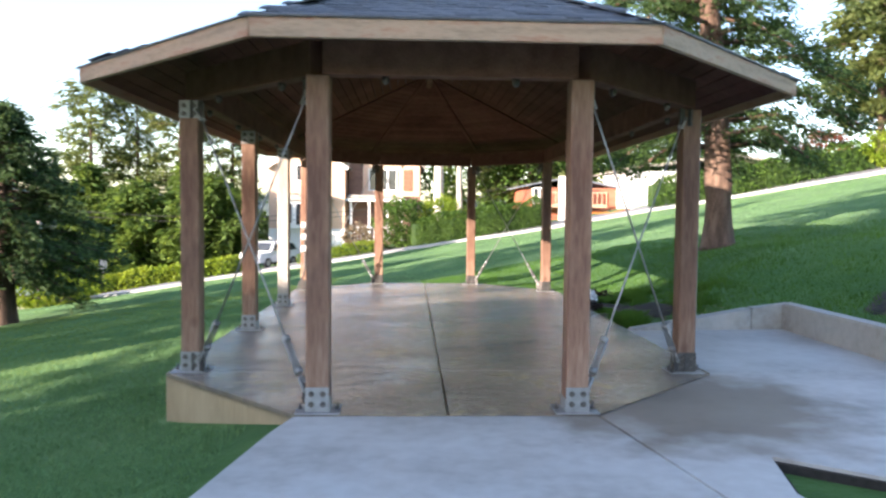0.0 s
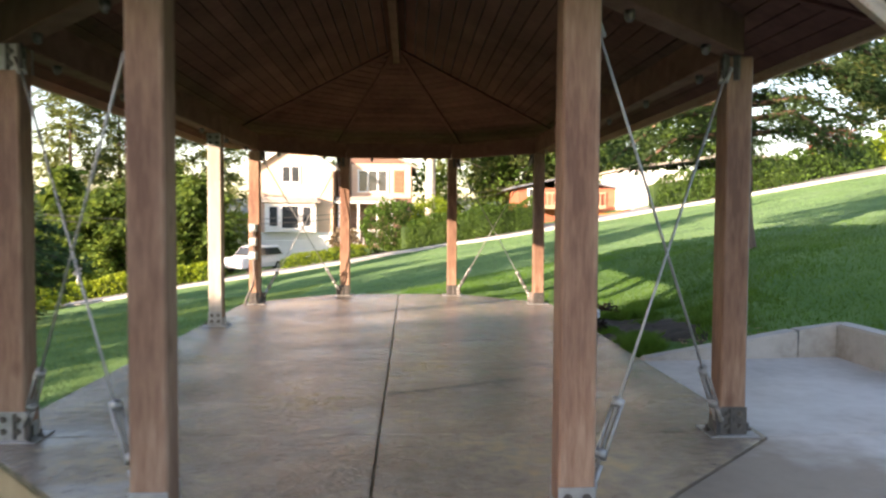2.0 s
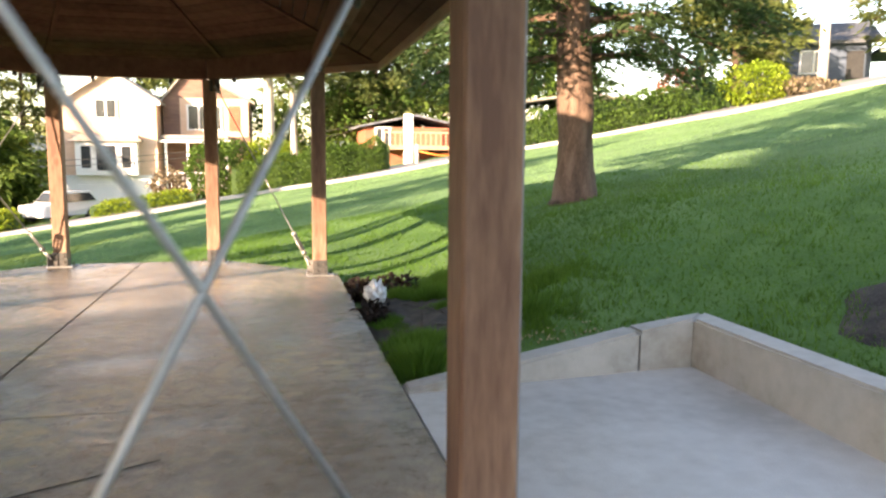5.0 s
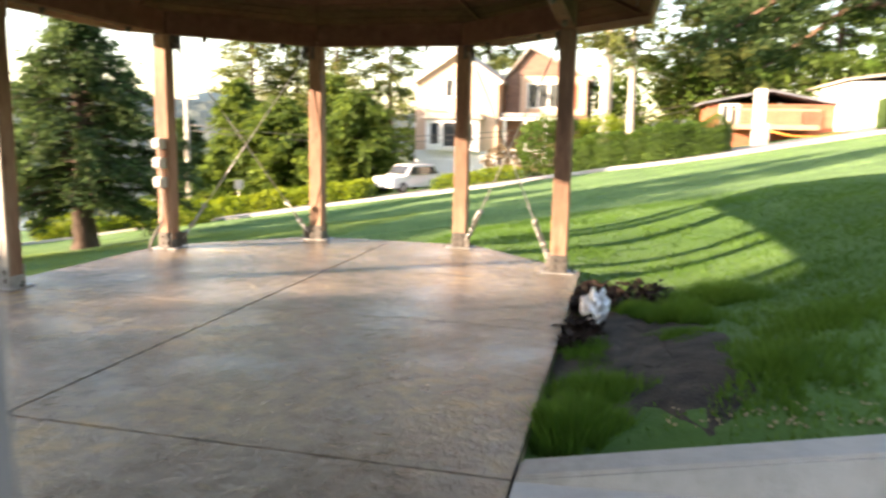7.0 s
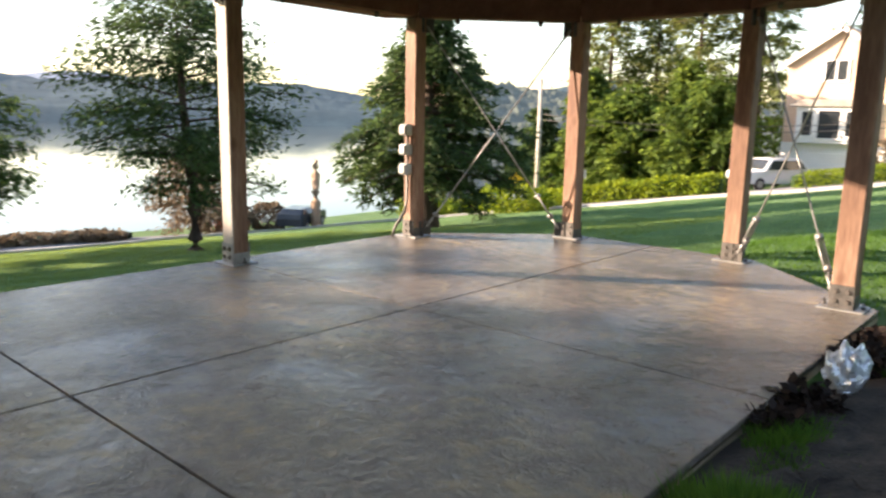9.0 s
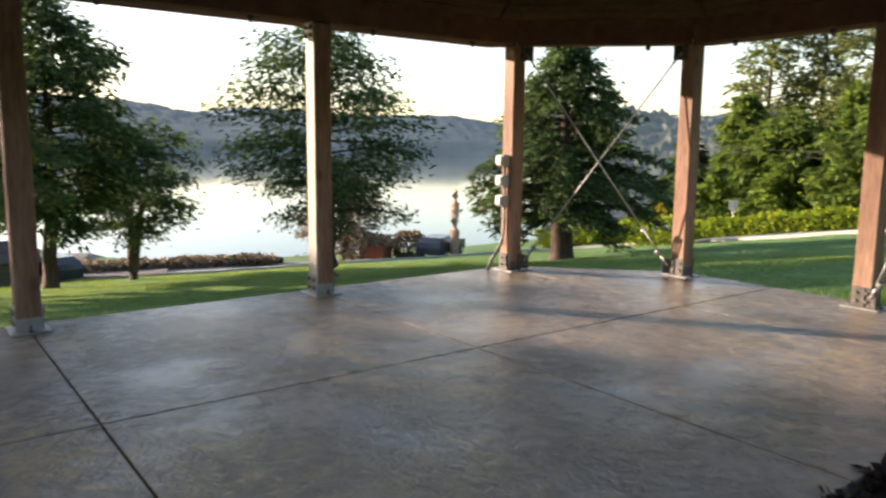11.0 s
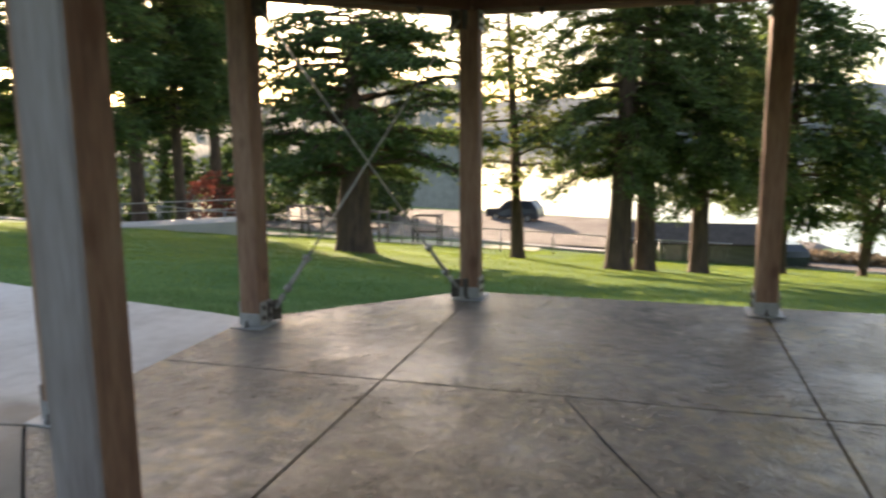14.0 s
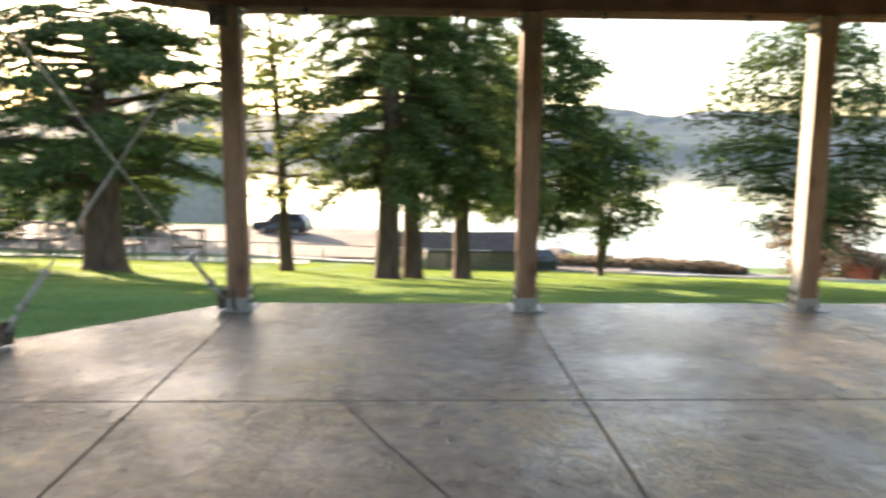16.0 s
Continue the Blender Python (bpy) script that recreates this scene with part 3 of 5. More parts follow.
proto = {}
for i, (px, py) in enumerate([L1, A, B, C, R4, F2, F1, L4, L3, L2]):
    if not proto:
        post = part("post", post_mesh(), POST_WOOD, pavilion, "square rough-sawn reddish timber post")
        post.matrix_basis = pose(px, py, 0)
        proto["post"] = post
        proto["base"] = part("base_bracket", bracket_mesh(0.012, 0.2), STEEL, post, "galvanised steel post base")
        proto["dark_base"] = part("dark_base", bracket_mesh(0.012, 0.2), DARK_STEEL, post)
        proto["cap"] = part("cap_bracket", bracket_mesh(BEAM_Z - 0.16, BEAM_Z + 0.005), STEEL, post, "galvanised steel post cap")
        proto["plate"] = part("base_plate", boxed(-0.17, 0.17, -0.14, 0.14, 0.0, 0.012, 0.003), STEEL, post, "flat steel anchor plate")
        proto["bolt"] = part("bolt", bolt_mesh(), BOLT_STEEL, post)
        proto["bolt"].matrix_basis = pose(-0.045, -0.106, 0.07)
        proto["anchor"] = part("anchor_bolt", tubed([(0, 0, 0.01), (0, 0, 0.03), (0, 0, 0.031), (0, 0, 0.065)], [0.02, 0.02, 0.009, 0.009], 6), BOLT_STEEL, post)
        proto["anchor"].matrix_basis = pose(0.145, 0, 0)
        first = True
    else:
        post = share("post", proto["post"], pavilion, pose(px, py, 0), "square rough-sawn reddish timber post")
        if (px, py) == tuple(C):  # sky light on its open side, painted as grey wood
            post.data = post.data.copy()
            post.data.materials.append(SKYLIT_WOOD)
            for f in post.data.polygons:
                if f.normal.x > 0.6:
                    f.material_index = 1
        if (px, py) == tuple(L3):  # sunlight on its south side, painted as pale wood
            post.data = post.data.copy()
            post.data.materials.append(SUNLIT_WOOD)
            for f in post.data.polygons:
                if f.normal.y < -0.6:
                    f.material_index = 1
        for k, nm, lb in (("base", "base_bracket", "galvanised steel post base"), ("cap", "cap_bracket", "galvanised steel post cap"), ("plate", "base_plate", "flat steel anchor plate")):
            if k == "cap" and not (px < -1.5 and py < 14):
                continue
            if k == "base" and (py > 14 or px > 2):
                nm, lb, k = "base_bracket", "dark stained steel post base", "dark_base"
            share(nm, proto[k], post, Matrix(), lb)
        first = False
    caps = px < -1.5 and py < 14
    for s, ry in ((-1, 0), (1, 180)):
        for bx in (-0.045, 0.045):
            for bz in (0.07, 0.15, BEAM_Z - 0.12, BEAM_Z - 0.045):
                if bz > 1 and not caps:
                    continue
                if first and s == -1 and bx == -0.045 and bz == 0.07:
                    continue
                share("bolt", proto["bolt"], post, pose(bx, s * 0.106, bz, 0, 0, ry))
    for s in (1, -1):
        if not (first and s == 1):
            share("anchor_bolt", proto["anchor"], post, pose(s * 0.145, 0, 0))


def beam_between(name, p, q, z0, z1, half, mat_, parent, ext=0.0, label=""):
    d = Vector((q[0] - p[0], q[1] - p[1], 0))
    l = d.length
    bm = boxed(-ext, l + ext, -half, half, z0, z1, 0.008)
    ob = part(name, bm, mat_, parent, label)
    ob.matrix_basis = pose(p[0], p[1], 0, 0, 0, math.degrees(math.atan2(d.y, d.x)))
    return ob


bpy.data.objects.remove(proto["dark_base"])
LOOP = [A, B, C, R4, F2, F1, L4, L1]
for p, q in zip(LOOP, LOOP[1:] + LOOP[:1]):
    b = beam_between("ring_beam", p, q, BEAM_Z + 0.006, BEAM_Z + BEAM_H, 0.07, BEAM_WOOD, pavilion, -0.03, "dark heavy timber ring beam")
    l = math.hypot(q[0] - p[0], q[1] - p[1])
    nb = max(2, int(l / 1.25))
    for i in range(nb):
        bo = part("beam_bolt", tubed([(0, 0, 0.006), (0, 0, -0.035), (0, 0, -0.055)], [0.03, 0.028, 0.014], 6), BOLT_STEEL, b)
        bo.matrix_basis = pose(l * (i + 0.5) / nb, 0, BEAM_Z)


def roof_z(d):
    """Underside of the boards at a distance d inside the eave."""
    return FASCIA_HI - 0.05 + PITCH * d


RIDGE_F, RIDGE_B = (0.0, FRONT_Y), (0.0, BACK_Y)
EA = ring(EAVE)
FACETS = []  # eave corner, eave corner, and the ridge points above them
for i in range(8):
    p, q = EA[i], EA[(i + 1) % 8]
    tp = RIDGE_F if p[1] < 11 else RIDGE_B
    tq = RIDGE_F if q[1] < 11 else RIDGE_B
    FACETS.append((p, q, tq, tp))


def facet_frame(f):
    """Origin at the first eave corner, unit vectors along the eave and up the slope in plan, and the eave's length."""
    p, q = Vector((*f[0], 0)), Vector((*f[1], 0))
    u = (q - p).normalized()
    w = Vector((-u.y, u.x, 0))
    return p, u, w, (q - p).length


def facet_span(f, d):
    """Start and end along the eave of the facet at a distance d inside it."""
    p, u, w, l = facet_frame(f)
    a, b = Vector((*f[3], 0)) - p, Vector((*f[2], 0)) - p
    k = d / EAVE
    return a.dot(u) * k, l + (b.dot(u) - l) * k


roof = part("roof", bmesh.new(), SHINGLE, pavilion, "hipped roof with dark grey asphalt shingles")
bm = bmesh.new()
for f in FACETS:
    p, u, w, l = facet_frame(f)
    n = 23
    for k in range(n):
        d0, d1 = EAVE * k / n + 0.006, EAVE * (k + 1) / n - 0.006
        quad = []
        for d, e in ((d0, 0), (d0, 1), (d1, 1), (d1, 0)):
            s = facet_span(f, d)[e]
            quad.append(p + u * s + w * d + Vector((0, 0, roof_z(d))))
        if (quad[3] - quad[2]).length < 0.05:
            quad[2] = quad[3] = (quad[2] + quad[3]) / 2
            quad = quad[:3]
        lo = [bm.verts.new(v) for v in quad]
        hi = [bm.verts.new(v + Vector((0, 0, 0.03))) for v in quad]
        m_ = len(quad)
        bm.faces.new(lo[::-1])
        bm.faces.new(hi)
        for i in range(m_):
            bm.faces.new((lo[i], lo[(i + 1) % m_], hi[(i + 1) % m_], hi[i]))
bmesh.ops.recalc_face_normals(bm, faces=bm.faces)
part("ceiling", bm, SOFFIT_WOOD, pavilion, "dark reddish-brown tongue-and-groove roof boards")
# sheathing that closes the roof above the boards
bm = bmesh.new()
for f in FACETS:
    p, u, w, l = facet_frame(f)
    vs = []
    for d in (-0.03, EAVE):
        for e in ((0, 1) if d < 0 else (1, 0)):
            s = facet_span(f, d)[e]
            vs.append(p + u * s + w * d + Vector((0, 0, roof_z(d) + 0.042)))
    if (vs[2] - vs[3]).length < 0.05:
        vs = vs[:3]
    bm.faces.new([bm.verts.new(v) for v in vs])
    bm.faces.new([bm.verts.new(v + Vector((0, 0, 0.02))) for v in vs])
bmesh.ops.recalc_face_normals(bm, faces=bm.faces)
roof.data = bpy.data.meshes.new("roof")
bm.to_mesh(roof.data)
bm.free()
roof.data.materials.append(SHINGLE)
for i, f in enumerate(FACETS):
    p, u, w, l = facet_frame(f)
    ob = part("fascia", boxed(-0.012, l + 0.012, -0.045, -0.002, FASCIA_LO, FASCIA_HI, 0.004), FASCIA_WOOD, pavilion, "weathered reddish timber fascia board")
    ob.matrix_basis = pose(p.x, p.y, 0, 0, 0, math.degrees(math.atan2(u.y, u.x)))


def sloped(name, p, q, width, depth, mat_, parent, label=""):
    """A straight timber from p to q, whose top runs along the line."""
    p, q = Vector(p), Vector(q)
    d = q - p
    bm = boxed(0, d.length, -width / 2, width / 2, -depth, 0, 0.006)
    ob = part(name, bm, mat_, parent, label)
    x = d.normalized()
    y = Vector((0, 0, 1)).cross(x).normalized()
    z = x.cross(y)
    ob.matrix_basis = Matrix.Translation(p) @ Matrix((x, y, z)).transposed().to_4x4()
    return ob


for i, f in enumerate(FACETS):
    p, t = Vector((*f[0], 0)), Vector((*f[3], 0))
    run = EAVE
    a, b = p.lerp(t, 0.03), p.lerp(t, 0.985)
    sloped("hip_rafter", (a.x, a.y, roof_z(0.03 * run) - 0.004), (b.x, b.y, roof_z(0.985 * run) - 0.004), 0.06, 0.03, SOFFIT_WOOD, pavilion, "dark timber hip rafter")
sloped("ridge_beam", (0, RIDGE_F[1], roof_z(EAVE) - 0.01), (0, RIDGE_B[1], roof_z(EAVE) - 0.01), 0.1, 0.25, BEAM_WOOD, pavilion, "dark timber ridge beam")
# gutter bar of drip edge over the fascia
for f in FACETS:
    p, u, w, l = facet_frame(f)
    ob = part("drip_edge", boxed(-0.02, l + 0.02, -0.06, 0.05, FASCIA_HI + 0.002, FASCIA_HI + 0.012), DARK_STEEL, pavilion)
    ob.matrix_basis = pose(p.x, p.y, 0, 0, 0, math.degrees(math.atan2(u.y, u.x)))


def brace(p, q):
    """A tension rod from low on post p to high on post q, with a turnbuckle near its foot."""
    d = Vector((q[0] - p[0], q[1] - p[1], 0)).normalized()
    lo = Vector((p[0], p[1], 0.13)) + d * 0.17
    hi = Vector((q[0], q[1], BEAM_Z - 0.1)) - d * 0.14
    ax = (hi - lo).normalized()
    L = (hi - lo).length
    rod = part("brace_rod", tubed([lo + ax * 0.1, hi - ax * 0.1], 0.0085, 8), STEEL, pavilion, "galvanised steel tension rod")
    side = ax.cross(Vector((0, 0, 1))).normalized()
    bm = bmesh.new()
    for s in (-1, 1):
        tube(bm, [lo + ax * 0.17 + side * s * 0.026, lo + ax * 0.46 + side * s * 0.026], [0.01, 0.01], 6)
    for e in (0.15, 0.44):
        tube(bm, [lo + ax * e - ax * 0.005, lo + ax * (e + 0.04)], [0.034, 0.034], 8)
    part("turnbuckle", bm, STEEL, rod, "open-bodied steel turnbuckle")
    for c, s in ((lo, 1), (hi, -1)):
        bm = bmesh.new()
        for k in (-1, 1):
            tube(bm, [c + side * k * 0.018 - ax * s * 0.02, c + side * k * 0.018 + ax * s * 0.11], [0.014, 0.016], 6)
        tube(bm, [c - side * 0.035, c + side * 0.035], [0.013, 0.013], 6)
        part("clevis", bm, STEEL, rod)
    for c, pp in ((lo, p), (hi, q)):
        e = Vector((pp[0], pp[1], c.z))
        o = (c - e).normalized()
        bm = bmesh.new()
        m = Matrix((o, Vector((-o.y, o.x, 0)), Vector((0, 0, 1)))).transposed().to_4x4()
        box(bm, 0.09, 0.21, -0.006, 0.006, -0.11 if c is lo else -0.06, 0.055 if c is lo else 0.1, Matrix.Translation(e) @ m, 0.002)
        box(bm, 0.06, 0.1, -0.06, 0.06, -0.11 if c is lo else -0.06, 0.06 if c is lo else 0.1, Matrix.Translation(e) @ m, 0.002)
        part("gusset_plate", bm, DARK_STEEL, rod, "dark steel gusset plate")


for p, q in ((A, L1), (B, C), (F1, L4), (F2, R4)):
    brace(p, q)
    brace(q, p)

# ---------------------------------------------------------------- plants


def leaves(rng, pts, dirs, n_each, spread, length, width, flat=0.5):
    """Small four-cornered sprays scattered round points on limbs: returns corners in face order."""
    n = len(pts) * n_each
    c = np.repeat(pts, n_each, 0) + rng.normal(0, 1, (n, 3)) * spread
    d = np.repeat(dirs, n_each, 0) + rng.normal(0, 0.75, (n, 3))
    d[:, 2] *= flat
    d /= np.linalg.norm(d, axis=1, keepdims=True) + 1e-9
    s = np.cross(d, rng.normal(0, 1, (n, 3)) * np.array([0.45, 0.45, 1.0]))
    s /= np.linalg.norm(s, axis=1, keepdims=True) + 1e-9
    L = length * rng.uniform(0.6, 1.35, (n, 1))
    W = width * rng.uniform(0.6, 1.3, (n, 1))
    droop = np.array([0, 0, -1.0]) * L * rng.uniform(0, 0.35, (n, 1))
    a, b = c, c + d * L + droop
    m = (a + b) / 2 - droop * 0.4
    return np.stack([a, m + s * W, b, m - s * W], 1).reshape(-1, 3)


def limb_tubes(bm, lines, r0):
    for pts, k in lines:
        tube(bm, pts, [r0 * k, r0 * k * 0.6, r0 * k * 0.2][: len(pts)], 4)


def conifer(name, label, at, H, R, clear, trunk_r, seed, needles=NEEDLE_DARK, limbs=60, sprays=14, shape="cone", size=0.34, lean=(0, 0), stems=1, droop=0.25, gaps=0.0, side=None, sway=1.0, category="tree", bark=BARK, z=None):
    """A tree with a tapered flared trunk, limbs and a crown of small sprays along them."""
    rng = np.random.default_rng(seed)
    base = (at[0], at[1], (gz(*at) if z is None else z) - 0.1)
    t = thing(name, label, category, base)
    bm = bmesh.new()
    allp, alld, lines = [], [], []
    for st in range(stems):
        lx, ly = (lean[0] + (0 if stems == 1 else rng.normal(0, 0.16)), lean[1] + (0 if stems == 1 else (st - (stems - 1) / 2) * 0.3))
        hh = np.array([0, 0.12, 0.5, 1.5, 0.3 * H, 0.55 * H, 0.8 * H, H])
        rr = trunk_r * np.array([1.5, 1.25, 1.08, 0.98, 0.82, 0.55, 0.25, 0.03])
        wob = sway * np.cumsum(rng.normal(0, 0.03, (8, 2)) * np.array([[0], [0], [0.2], [1], [2], [2], [2], [1]]), 0)
        cx = lx * hh * np.minimum(1, hh / H * 2) + wob[:, 0]
        cy = ly * hh * np.minimum(1, hh / H * 2) + wob[:, 1]
        tube(bm, [Vector((cx[i], cy[i], hh[i])) for i in range(8)], list(rr), 12)
        n = limbs // stems
        for i in range(n):
            f = (i + rng.uniform(0, 1)) / n
            h = clear + (H * 0.985 - clear) * f
            ang = i * 2.39996 + rng.uniform(-0.5, 0.5)
            if rng.uniform() < gaps:
                continue
            if shape == "cone":
                prof = (1 - f) ** 0.8 * (0.55 + 0.45 * min(1, f * 5)) + 0.05
            elif shape == "round":
                prof = math.sqrt(max(0.02, 1 - (2 * f * 0.93 - 0.75) ** 2)) * 0.95
            elif shape == "flat":
                prof = 0.55 + 0.5 * math.sin(math.pi * min(1, f * 0.9 + 0.15))
            else:
                prof = 0.35 + 0.65 * abs(math.sin(f * 7 + seed)) * (1 - 0.6 * f)
            l = R * prof * rng.uniform(0.68, 1.15)
            if side is not None:
                l *= 1 + 0.5 * math.cos(ang - side)
            o = np.array([np.interp(h, hh, cx), np.interp(h, hh, cy), h])
            rise = rng.uniform(-0.1, 0.3) if shape != "cone" else rng.uniform(-0.15, 0.12)
            dv = np.array([math.cos(ang), math.sin(ang), rise])
            m = o + dv * l * 0.55
            e = o + dv * l + np.array([0, 0, -droop * l * 0.5])
            lines.append(([Vector(o), Vector(m), Vector(e)], 0.35 + 0.65 * (1 - f)))
            k = max(3, int(3 + l * 2.6))
            for j in range(k):
                s = 0.22 + 0.78 * (j + rng.uniform(0, 1)) / k
                q = o + (m - o) * s * 2 if s < 0.5 else m + (e - m) * (s - 0.5) * 2
                allp.append(q)
                alld.append(np.array([dv[0], dv[1], -0.1]) + rng.normal(0, 0.35, 3))
    limb_tubes(bm, lines, trunk_r * 0.2 + 0.015)
    part("trunk", bm, bark, t, "rough brown bark trunk and limbs" if bark is not PALE_BARK else "pale smooth trunk and limbs")
    P, D = np.array(allp), np.array(alld)
    v = leaves(rng, P, D, sprays, (0.2, 0.2, 0.1) if shape in ("cone", "flat") else (0.3, 0.3, 0.22), size, size * 0.17)
    np_mesh("crown", v, 4, needles, t)
    return t


def bush(name, label, at, rx, ry, h, seed, material, count=2500, leaf=0.12, category="bush", z=None, boxy=2.0, rz=0.0):
    """A shrub: short stems and leaves in a lumpy rounded mass."""
    rng = np.random.default_rng(seed)
    t = thing(name, label, category, (at[0], at[1], (gz(*at) if z is None else z) - 0.04), rz)
    bm = bmesh.new()
    for i in range(7):
        a = i * 0.9
        tube(bm, [Vector((0.2 * rx * math.cos(a), 0.2 * ry * math.sin(a), 0)), Vector((0.6 * rx * math.cos(a), 0.6 * ry * math.sin(a), h * 0.7))], [0.03, 0.01], 4)
    part("stem", bm, BARK, t)
    d = rng.normal(0, 1, (count, 3))
    d /= (np.abs(d) ** boxy).sum(1, keepdims=True) ** (1 / boxy)
    ph = rng.uniform(0, 6, 6)
    lump = 1 + 0.1 * np.sin(d[:, 0] * 5 + ph[0]) * np.sin(d[:, 1] * 6 + ph[1]) + 0.08 * np.sin(d[:, 2] * 9 + ph[2] + d[:, 0] * 4)
    r = rng.uniform(0.78, 1.03, (count, 1)) * lump[:, None]
    p = d * r * np.array([rx, ry, h / 2]) + np.array([0, 0, h / 2])
    p[:, 2] = np.maximum(p[:, 2], 0.02)
    v = leaves(rng, p, d * np.array([1, 1, 1]) + np.array([0, 0, 0.4]), 1, (0.03, 0.03, 0.03), leaf, leaf * 0.42, 1.0)
    np_mesh("foliage", v, 4, material, t)
    return t


# trees beside the pavilion and down the slope
conifer("conifer", "large conifer with a thick reddish flared trunk", (6.72, 17.0), 12.5, 4.0, 2.3, 0.31, 11, NEEDLE_DARK, 90, 110, "cone", 0.14, droop=0.6, lean=(-0.08, 0), bark=RED_BARK, sway=0.25)
conifer("cedar", "broad dark cedar standing on the lawn", (-16.8, 31.0), 9.2, 4.8, 1.7, 0.42, 12, NEEDLE_DARK, 130, 22, "cone", 0.32, droop=0.4)
conifer("pine", "irregular pine with open tiers of branches", (-18.9, 21.6), 8.8, 3.7, 2.2, 0.24, 13, NEEDLE_DARK, 72, 40, "round", 0.24, lean=(0.0, -0.06), gaps=0.24)
conifer("pine", "small twin-stemmed pine above the shore", (-31.2, 18.0), 7.4, 3.0, 2.0, 0.2, 14, NEEDLE_DARK, 48, 18, "round", 0.34, stems=2)
conifer("fir", "tall fir with a thick straight trunk", (-21.9, 8.0), 17.0, 4.2, 3.2, 0.42, 15, NEEDLE_FIR, 100, 48, "cone", 0.23, droop=0.6)
conifer("fir", "tall fir close beside another trunk", (-23.0, 8.9), 16.0, 3.8, 3.6, 0.36, 16, NEEDLE_FIR, 84, 48, "cone", 0.23, droop=0.6)
conifer("fir", "dense fir with drooping green branches", (-23.9, 10.8), 15.0, 4.2, 2.8, 0.33, 17, NEEDLE_FIR, 96, 48, "cone", 0.23, droop=0.6)
conifer("pine", "dark dense pine by the firs", (-28.6, 14.2), 11.5, 4.0, 2.6, 0.28, 18, NEEDLE_DARK, 90, 18, "round", 0.42)
conifer("pine", "slender leaning pine with sparse limbs", (-24.5, 4.0), 13.0, 3.2, 3.4, 0.26, 19, NEEDLE_OLIVE, 46, 14, "tier", 0.38, lean=(-0.02, -0.05), gaps=0.25)
conifer("cedar", "wide flat-topped cedar with a massive trunk", (-18.9, -0.6), 8.2, 4.9, 2.7, 0.6, 20, NEEDLE_DARK, 100, 22, "flat", 0.28, gaps=0.14)
conifer("pine", "tall pine on the far side of the path", (-27.0, -15.6), 20.0, 4.6, 5.0, 0.36, 21, NEEDLE_OLIVE, 80, 15, "tier", 0.42, gaps=0.15)
conifer("pine", "tall pine with a straight bare lower trunk", (-29.0, -14.6), 20.0, 4.4, 5.0, 0.3, 22, NEEDLE_DARK, 110, 26, "round", 0.42, gaps=0.08)
conifer("cedar", "dark cedar with low spreading branches", (-13.4, -12.7), 13.0, 4.8, 2.2, 0.36, 23, NEEDLE_DARK, 90, 24, "flat", 0.36)
conifer("pine", "dark dense pine beside the path", (-19.5, -12.2), 14.0, 3.4, 3.2, 0.28, 24, NEEDLE_DARK, 90, 16, "round", 0.4, gaps=0.1)
# two pines added here to keep the low sun off the patio
conifer("pine", "tall dense pine added for shade behind the playground", (-38.3, -18.4), 24.0, 2.7, 7.0, 0.4, 25, NEEDLE_DARK, 110, 26, "round", 0.5)
conifer("pine", "tall dark pine added for shade behind the playground", (-42.0, -25.0), 25.0, 4.0, 7.0, 0.4, 26, NEEDLE_DARK, 90, 18, "round", 0.5, gaps=0.1)
